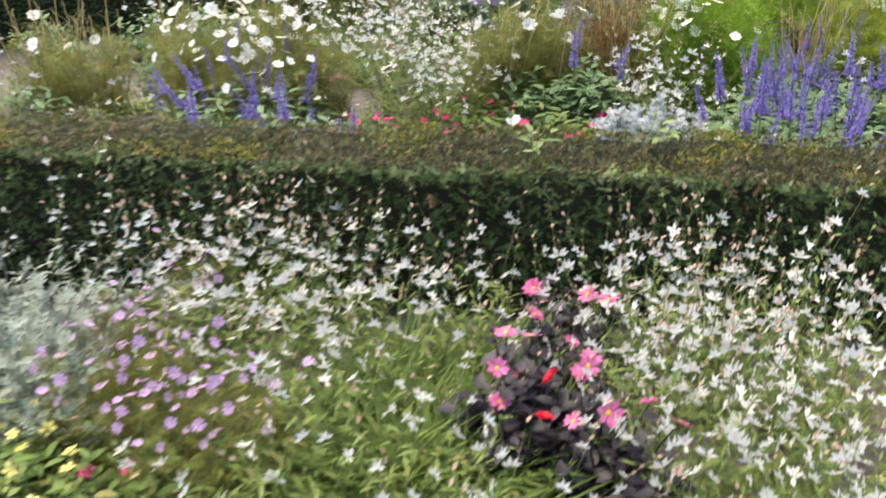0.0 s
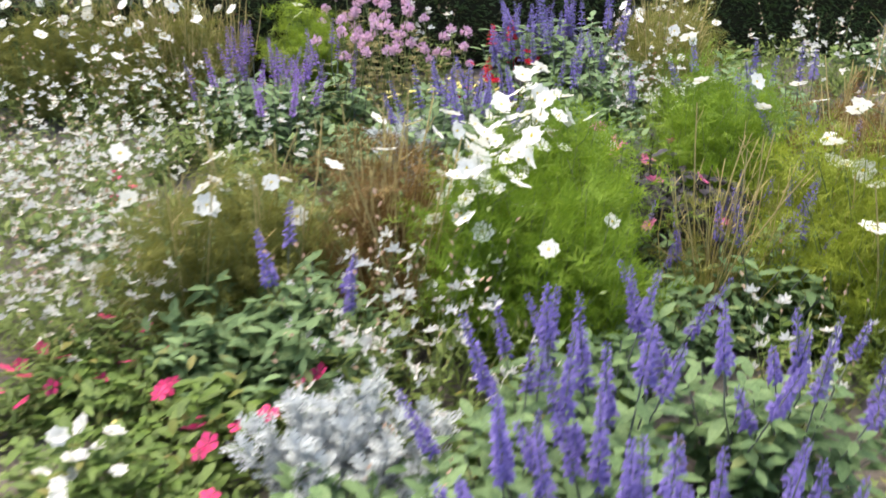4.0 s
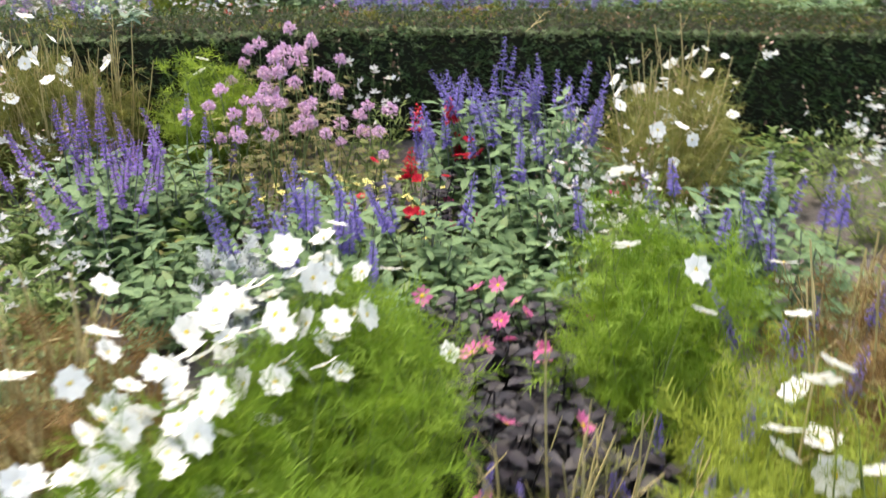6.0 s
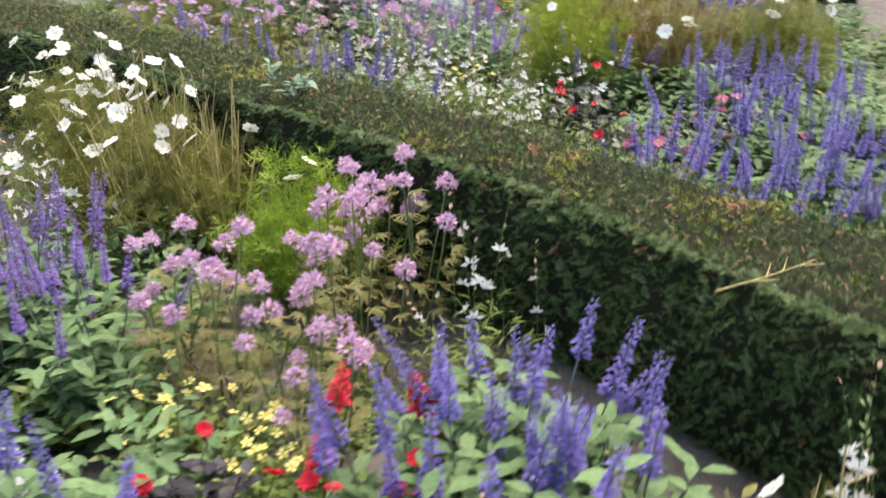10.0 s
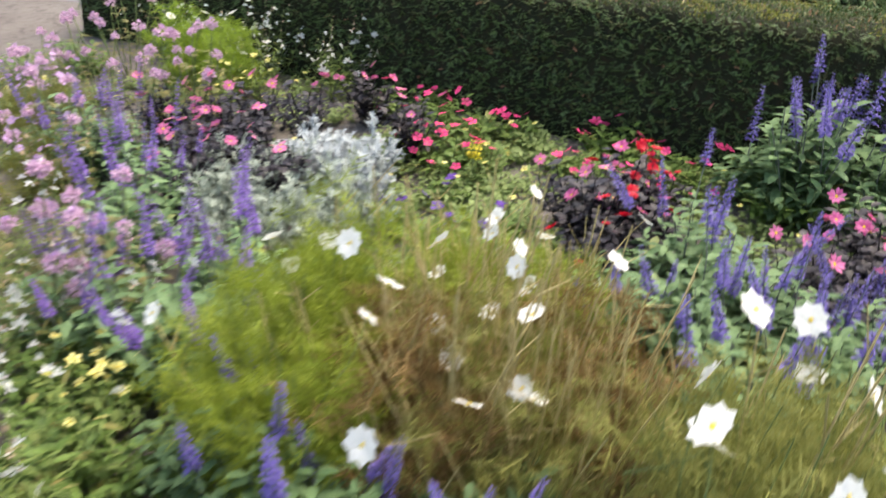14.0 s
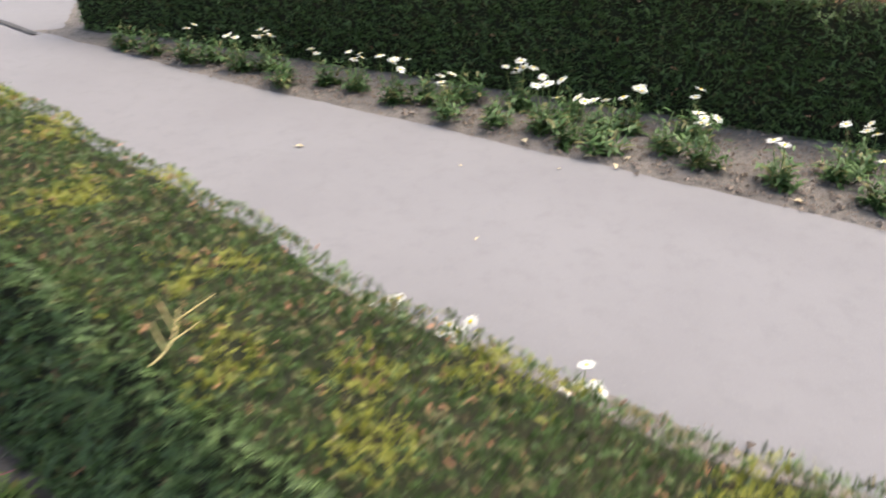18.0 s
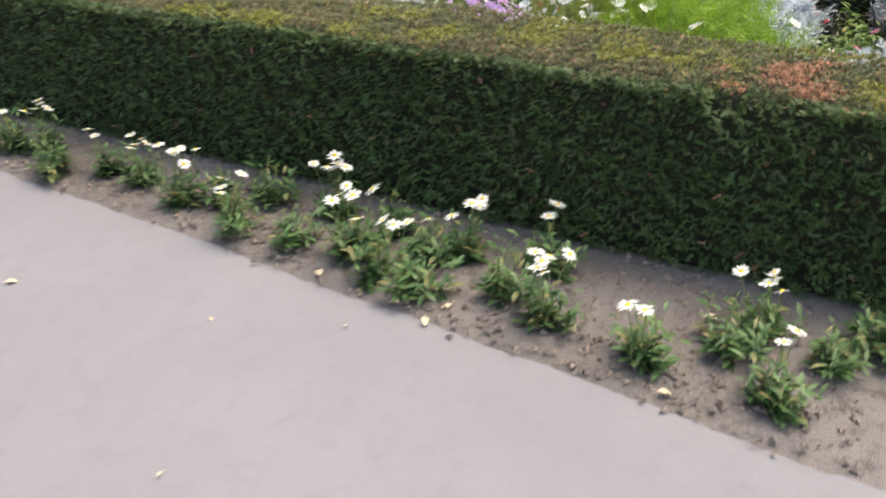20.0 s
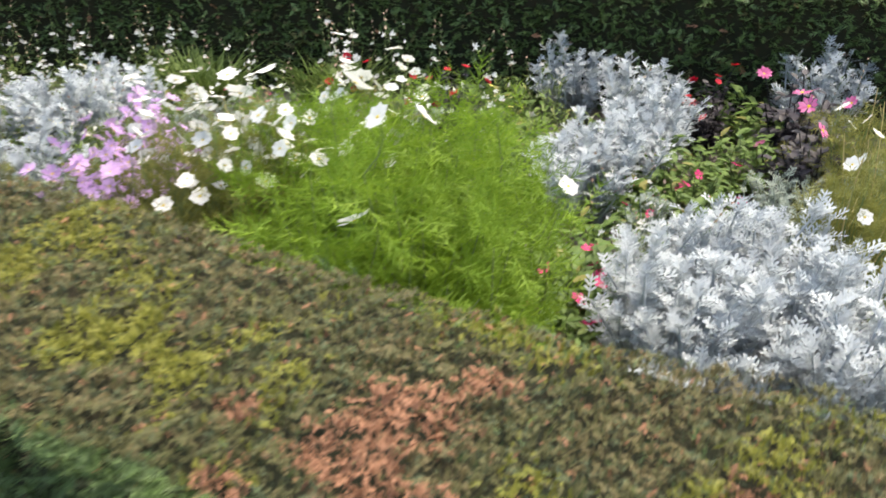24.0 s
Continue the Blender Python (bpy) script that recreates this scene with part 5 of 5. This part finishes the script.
plant(make_low_green, [(-2.12, 9.85), (-1.92, 9.80), (-2.00, 10.02), (-2.28, 9.92), (-2.22, 10.12), (-3.15, 10.33), (-1.85, 9.60)], size=1.15)
plant(make_mound_cosmos, [(-1.17, 9.16), (-1.31, 9.27), (-1.39, 9.40), (-0.98, 9.12), (-0.96, 9.25), (-0.86, 9.16)], size=1.08)
plant(make_brown_cosmos, [(-1.12, 9.36), (-1.10, 9.50), (-1.05, 9.95), (-0.98, 10.05), (-0.81, 9.94), (-0.91, 9.54)], size=1.05)
plant(make_olive_cosmos, [(-0.59, 10.19), (-0.49, 10.26), (-0.55, 10.39), (-0.45, 10.09)], size=1.15)
plant(make_leafy, [(-1.85, 8.31), (-1.28, 8.54), (-1.69, 8.50), (-1.82, 8.57), (-1.10, 8.53), (-1.03, 8.71), (-1.67, 8.71), (-1.52, 8.41), (-1.32, 7.54), (-1.22, 7.77), (-1.06, 7.96), (-0.97, 7.70), (-1.56, 7.90), (-0.77, 8.15), (0.20, 8.22), (-2.41, 11.20), (-2.28, 11.31), (-2.57, 10.43), (-0.06, 8.10)])
plant(make_sage_leafy, [(-1.61, 7.42), (-1.30, 7.66), (-1.09, 7.84), (-0.94, 8.01), (-0.90, 7.73), (-1.43, 7.95), (-0.62, 9.08), (-0.68, 9.29), (-0.58, 9.48), (-0.59, 9.67), (-0.18, 8.86), (-0.27, 9.00), (-0.39, 9.69), (0.13, 8.85), (0.57, 8.38), (0.56, 8.75), (0.56, 9.04), (0.58, 9.25), (0.74, 8.99), (0.76, 8.50), (-2.56, 11.17), (-2.61, 11.37), (-2.53, 11.52), (-2.36, 11.24), (-2.40, 11.43), (-2.36, 11.60), (-2.44, 11.77), (-2.15, 11.43), (-2.19, 11.60), (-1.64, 10.49)])
plant(make_sage_leafy, [(-1.77, 10.40), (-1.42, 10.50), (-1.64, 10.79), (-1.58, 10.30), (-1.50, 10.63), (-1.47, 10.18), (-1.42, 10.35)])
plant(make_low_green, [(-3.03, 9.31), (-3.09, 9.46), (-3.16, 9.63), (-2.72, 9.84), (-2.72, 9.67), (-2.66, 10.05), (-2.73, 9.43), (-2.52, 10.02), (-2.52, 9.81), (-3.15, 10.07), (-3.40, 9.29), (-3.27, 9.53), (-3.02, 9.82), (-2.90, 9.53), (-3.30, 10.21), (-3.37, 10.37), (-3.31, 9.72), (-3.35, 9.91), (-3.44, 10.26), (-2.85, 9.83), (-2.88, 10.05), (-2.60, 9.92), (-3.03, 10.50), (-2.73, 10.79), (-2.67, 11.02), (-2.90, 11.01)])
plant(make_lime, [(-4.42, 8.70), (-4.54, 8.43), (-4.70, 8.63)])
plant(make_white_spire, [(-5.28, 8.24), (-4.82, 8.61), (-5.20, 8.34), (-4.81, 8.89)])
# path border
plant(make_daisy, [(-7.95, 8.87, 0), (-7.84, 9.12, 0), (-7.66, 9.43, 1), (-7.63, 9.62, 0), (-7.43, 9.87, 1), (-7.45, 10.08, 2), (-7.17, 10.22, 0), (-7.18, 10.47, 1), (-7.08, 10.72, 2), (-6.86, 10.95, 3), (-6.86, 11.14, 0), (-6.62, 11.26, 4), (-6.88, 11.37, 0), (-6.48, 11.55, 0), (-6.76, 11.70, 3), (-6.42, 11.80, 2), (-6.60, 11.98, 0), (-6.22, 11.96, 4), (-6.12, 12.10, 0), (-6.38, 12.12, 0), (-6.40, 12.28, 5), (-6.34, 12.60, 1), (-6.11, 12.43, 0), (-5.94, 12.57, 5), (-5.71, 12.88, 1), (-5.76, 13.17, 0), (-5.92, 13.34, 2), (-5.53, 13.26, 1), (-5.82, 13.70, 0), (-5.70, 13.49, 0)], variants=6, apart=0.1, size=1.12)
plant(make_daisy, [(-5.06, 10.23, 0), (-4.77, 10.60, 0), (-4.57, 10.84, 0), (-4.29, 11.18, 4), (-4.16, 11.40, 2), (-3.86, 11.82, 2)], variants=6, size=0.95)
# last bed
plant(make_tall_cosmos, [(-7.74, 12.56), (-7.92, 12.62), (-7.94, 12.80), (-7.98, 12.96), (-7.92, 13.14), (-7.84, 12.90), (-8.20, 13.20), (-8.55, 13.30)])
plant(make_sparse_cosmos, [(-8.13, 13.02), (-8.09, 13.26), (-8.15, 13.48), (-7.71, 13.17), (-7.72, 13.37), (-7.78, 13.59), (-7.40, 13.46), (-7.46, 13.28), (-7.97, 12.98)], size=1.34)
plant(make_tall_lilac, [(-8.29, 12.25), (-8.13, 12.40), (-8.06, 12.27), (-7.92, 12.40), (-8.37, 12.39), (-7.91, 12.28), (-8.46, 12.27), (-7.77, 12.29), (-7.78, 12.43)])
plant(make_silver, [(-9.81, 11.52), (-9.41, 11.40), (-9.42, 11.57), (-9.62, 11.72), (-8.65, 11.71)], size=1.5)
plant(make_silver, [(-10.16, 14.08), (-9.85, 14.35), (-9.22, 14.34), (-8.98, 14.13), (-9.48, 14.43), (-8.78, 13.99), (-9.87, 15.34), (-10.54, 15.68)], size=1.55)
plant(make_silver, [(-8.01, 14.25), (-8.10, 14.46), (-8.03, 14.63), (-7.70, 14.16), (-7.64, 14.33), (-7.65, 14.52), (-7.72, 14.67), (-7.45, 14.23), (-7.43, 14.42), (-7.34, 14.66)], size=1.5)
plant(make_dahlia, [(-9.42, 15.08), (-8.96, 14.99)], size=1.35)
plant(make_red_dahlia, [(-9.80, 13.28), (-9.71, 13.44), (-10.11, 12.85), (-9.59, 14.68), (-9.75, 14.75)])
plant(make_red_dahlia, [(-8.90, 11.30)], size=0.8)
plant(make_yellow, [(-9.27, 11.27), (-9.37, 11.46), (-9.54, 11.49), (-9.85, 13.64)])
plant(make_pinks, [(-8.98, 14.26), (-8.85, 14.32), (-8.24, 13.98), (-7.78, 13.87), (-8.10, 13.93), (-9.00, 14.61), (-9.98, 12.23), (-7.95, 14.00)])
plant(make_leafy, [(-9.29, 14.70), (-9.15, 14.82), (-8.86, 14.49), (-8.78, 14.21), (-9.05, 14.40), (-9.10, 13.85), (-9.85, 13.76), (-9.81, 14.87), (-8.43, 13.99), (-7.97, 13.90), (-8.28, 13.86), (-8.10, 14.01)], size=1.1)
plant(make_olive_cosmos, [(-8.90, 15.17), (-8.41, 15.06), (-8.16, 14.90), (-8.69, 12.44), (-8.45, 12.69), (-8.17, 12.68)], size=0.95)
plant(make_gaura_green, [(-10.08, 12.77), (-9.76, 13.17)], size=1.2)
plant(make_gaura, [(-9.81, 10.67), (-9.34, 10.81), (-9.57, 10.92)])
plant(make_grass, [(-10.49, 11.79), (-10.24, 11.97), (-10.28, 12.75)], size=1.3)
plant(make_low_grey, [(-8.64, 11.68), (-8.54, 11.87)], size=1.2)

# ---------------------------------------------------------------- leafy plants between the flowers


def fill(poly, kinds, step, clear=0.12):
    """Plants kinds on a loose grid inside poly, away from what stands there."""
    poly = np.array(poly, float)
    (x0, y0), (x1, y1) = poly.min(0), poly.max(0)
    for x in np.arange(x0, x1, step):
        for y in np.arange(y0, y1, step):
            p = np.array([x, y]) + rng.uniform(-0.4, 0.4, 2) * step
            if inside(poly, p[None])[0] and all((p[0] - a) ** 2 + (p[1] - b) ** 2 > clear**2 for a, b in TAKEN):
                grow(kinds[rng.integers(len(kinds))], *p)
                TAKEN.append(tuple(p))


fill([(-2.0, 0.6), (-0.6, 0.6), (-0.6, 2.4), (-2.0, 2.6)], [make_leafy, make_low_grey], 0.22)
fill([(-0.6, 0.6), (1.7, 0.6), (1.7, 2.2), (-0.6, 2.4)], [make_grass, make_gaura_green, make_gaura_green, make_low_green], 0.235)
fill([(-2.6, 3.35), (0.2, 3.1), (2.9, 2.8), (3.9, 3.4), (3.9, 7.9), (1.0, 7.4), (-0.5, 6.9), (-2.6, 5.8)], [make_leafy, make_sage_leafy, make_gaura_green, make_low_green], 0.27, 0.17)
fill([(-4.5, 6.0), (-2.2, 7.05), (-1.7, 7.3), (-1.7, 11.9), (-2.2, 11.9), (-3.0, 10.85), (-4.5, 9.2), (-5.2, 7.6)], [make_low_green, make_leafy, make_low_green], 0.24, 0.17)
fill([(-1.7, 7.3), (0.2, 8.05), (3.4, 8.8), (5.6, 9.4), (4.6, 11.4), (-0.6, 12.2), (-1.7, 11.9)], [make_leafy, make_sage_leafy, make_sage_leafy], 0.275, 0.18)
fill([(-8.35, 10.9), (-7.6, 12.9), (-7.0, 14.4), (-6.8, 15.6), (-9.2, 16.0), (-10.0, 14.6), (-10.4, 12.8), (-10.4, 10.4)], [make_leafy, make_low_grey, make_gaura_green, make_low_green, make_leafy], 0.275, 0.17)

fill([(-0.7, 3.1), (2.4, 2.95), (2.4, 3.5), (-0.7, 3.7)], [make_low_green, make_leafy, make_low_green], 0.21, 0.15)

# ---------------------------------------------------------------- stray growth and litter
make_weed(0.62, 2.56, 0.5)
make_weed(0.72, 2.72, 0.6)
make_weed(0.3, 2.62, 0.6, 0.05)
make_weed(-0.39, 7.2, 0.6, 0.07, M_IVY, "ivy_shoot", "grey-green leafy shoot standing above the hedge", 40, 0.11)
make_twig(1.55, 7.68, 0.645, 80, 0.28)
make_twig(-3.21, 10.95, 0.785, 177, 0.14)
for x, y, s in ((-6.22, 11.72, 0.055), (-5.94, 12.15, 0.045), (-6.04, 12.24, 0.045), (-5.88, 12.68, 0.060), (-6.04, 12.05, 0.050), (-5.99, 13.19, 0.050), (-5.87, 11.87, 0.020), (-5.90, 11.38, 0.020), (-5.56, 12.91, 0.050), (-6.10, 10.52, 0.045), (-5.11, 11.49, 0.020), (-6.52, 11.25, 0.030)):
    make_fallen_leaf(x, y, s, 0.02)


def make_clods():
    """Crumbs of soil and grit strewn over the bare strips by the path."""
    bag, n = Bag(), 9000
    t = rng.uniform(0, 1, n)
    outer = rng.random(n) < 0.75
    pts = np.where(outer[:, None], path_out[(102 + t * 55).astype(int)], path_in[(107 + t * 50).astype(int)])
    off = np.where(outer, rng.uniform(0.0, 0.85, n), -rng.uniform(0.0, 0.5, n))
    p = pts + np.array([-0.9, 0.42]) * off[:, None] + rng.normal(0, 0.03, (n, 2))
    v = np.array([(1, 0, 0), (-0.5, 0.87, 0), (-0.5, -0.87, 0), (0.2, 0.1, 0.8)])
    f = np.array([(0, 1, 3), (1, 2, 3), (2, 0, 3)])
    z = np.array([ground_height(x, y) for x, y in p]) * 0.9 + 0.016
    turn = basis(ring(rng.uniform(0, 6.28, n), rng.normal(0, 0.2, n)))
    bag.stamp((v, f), np.c_[p, z], turn, 0.004 + 0.016 * rng.random(n) ** 3)
    return tagged(new("soil_crumbs", bag.mesh("soil_crumbs", M_CLOD, False)), "loose crumbs of dry soil along the path", "soil", kind="stuff")


make_clods()
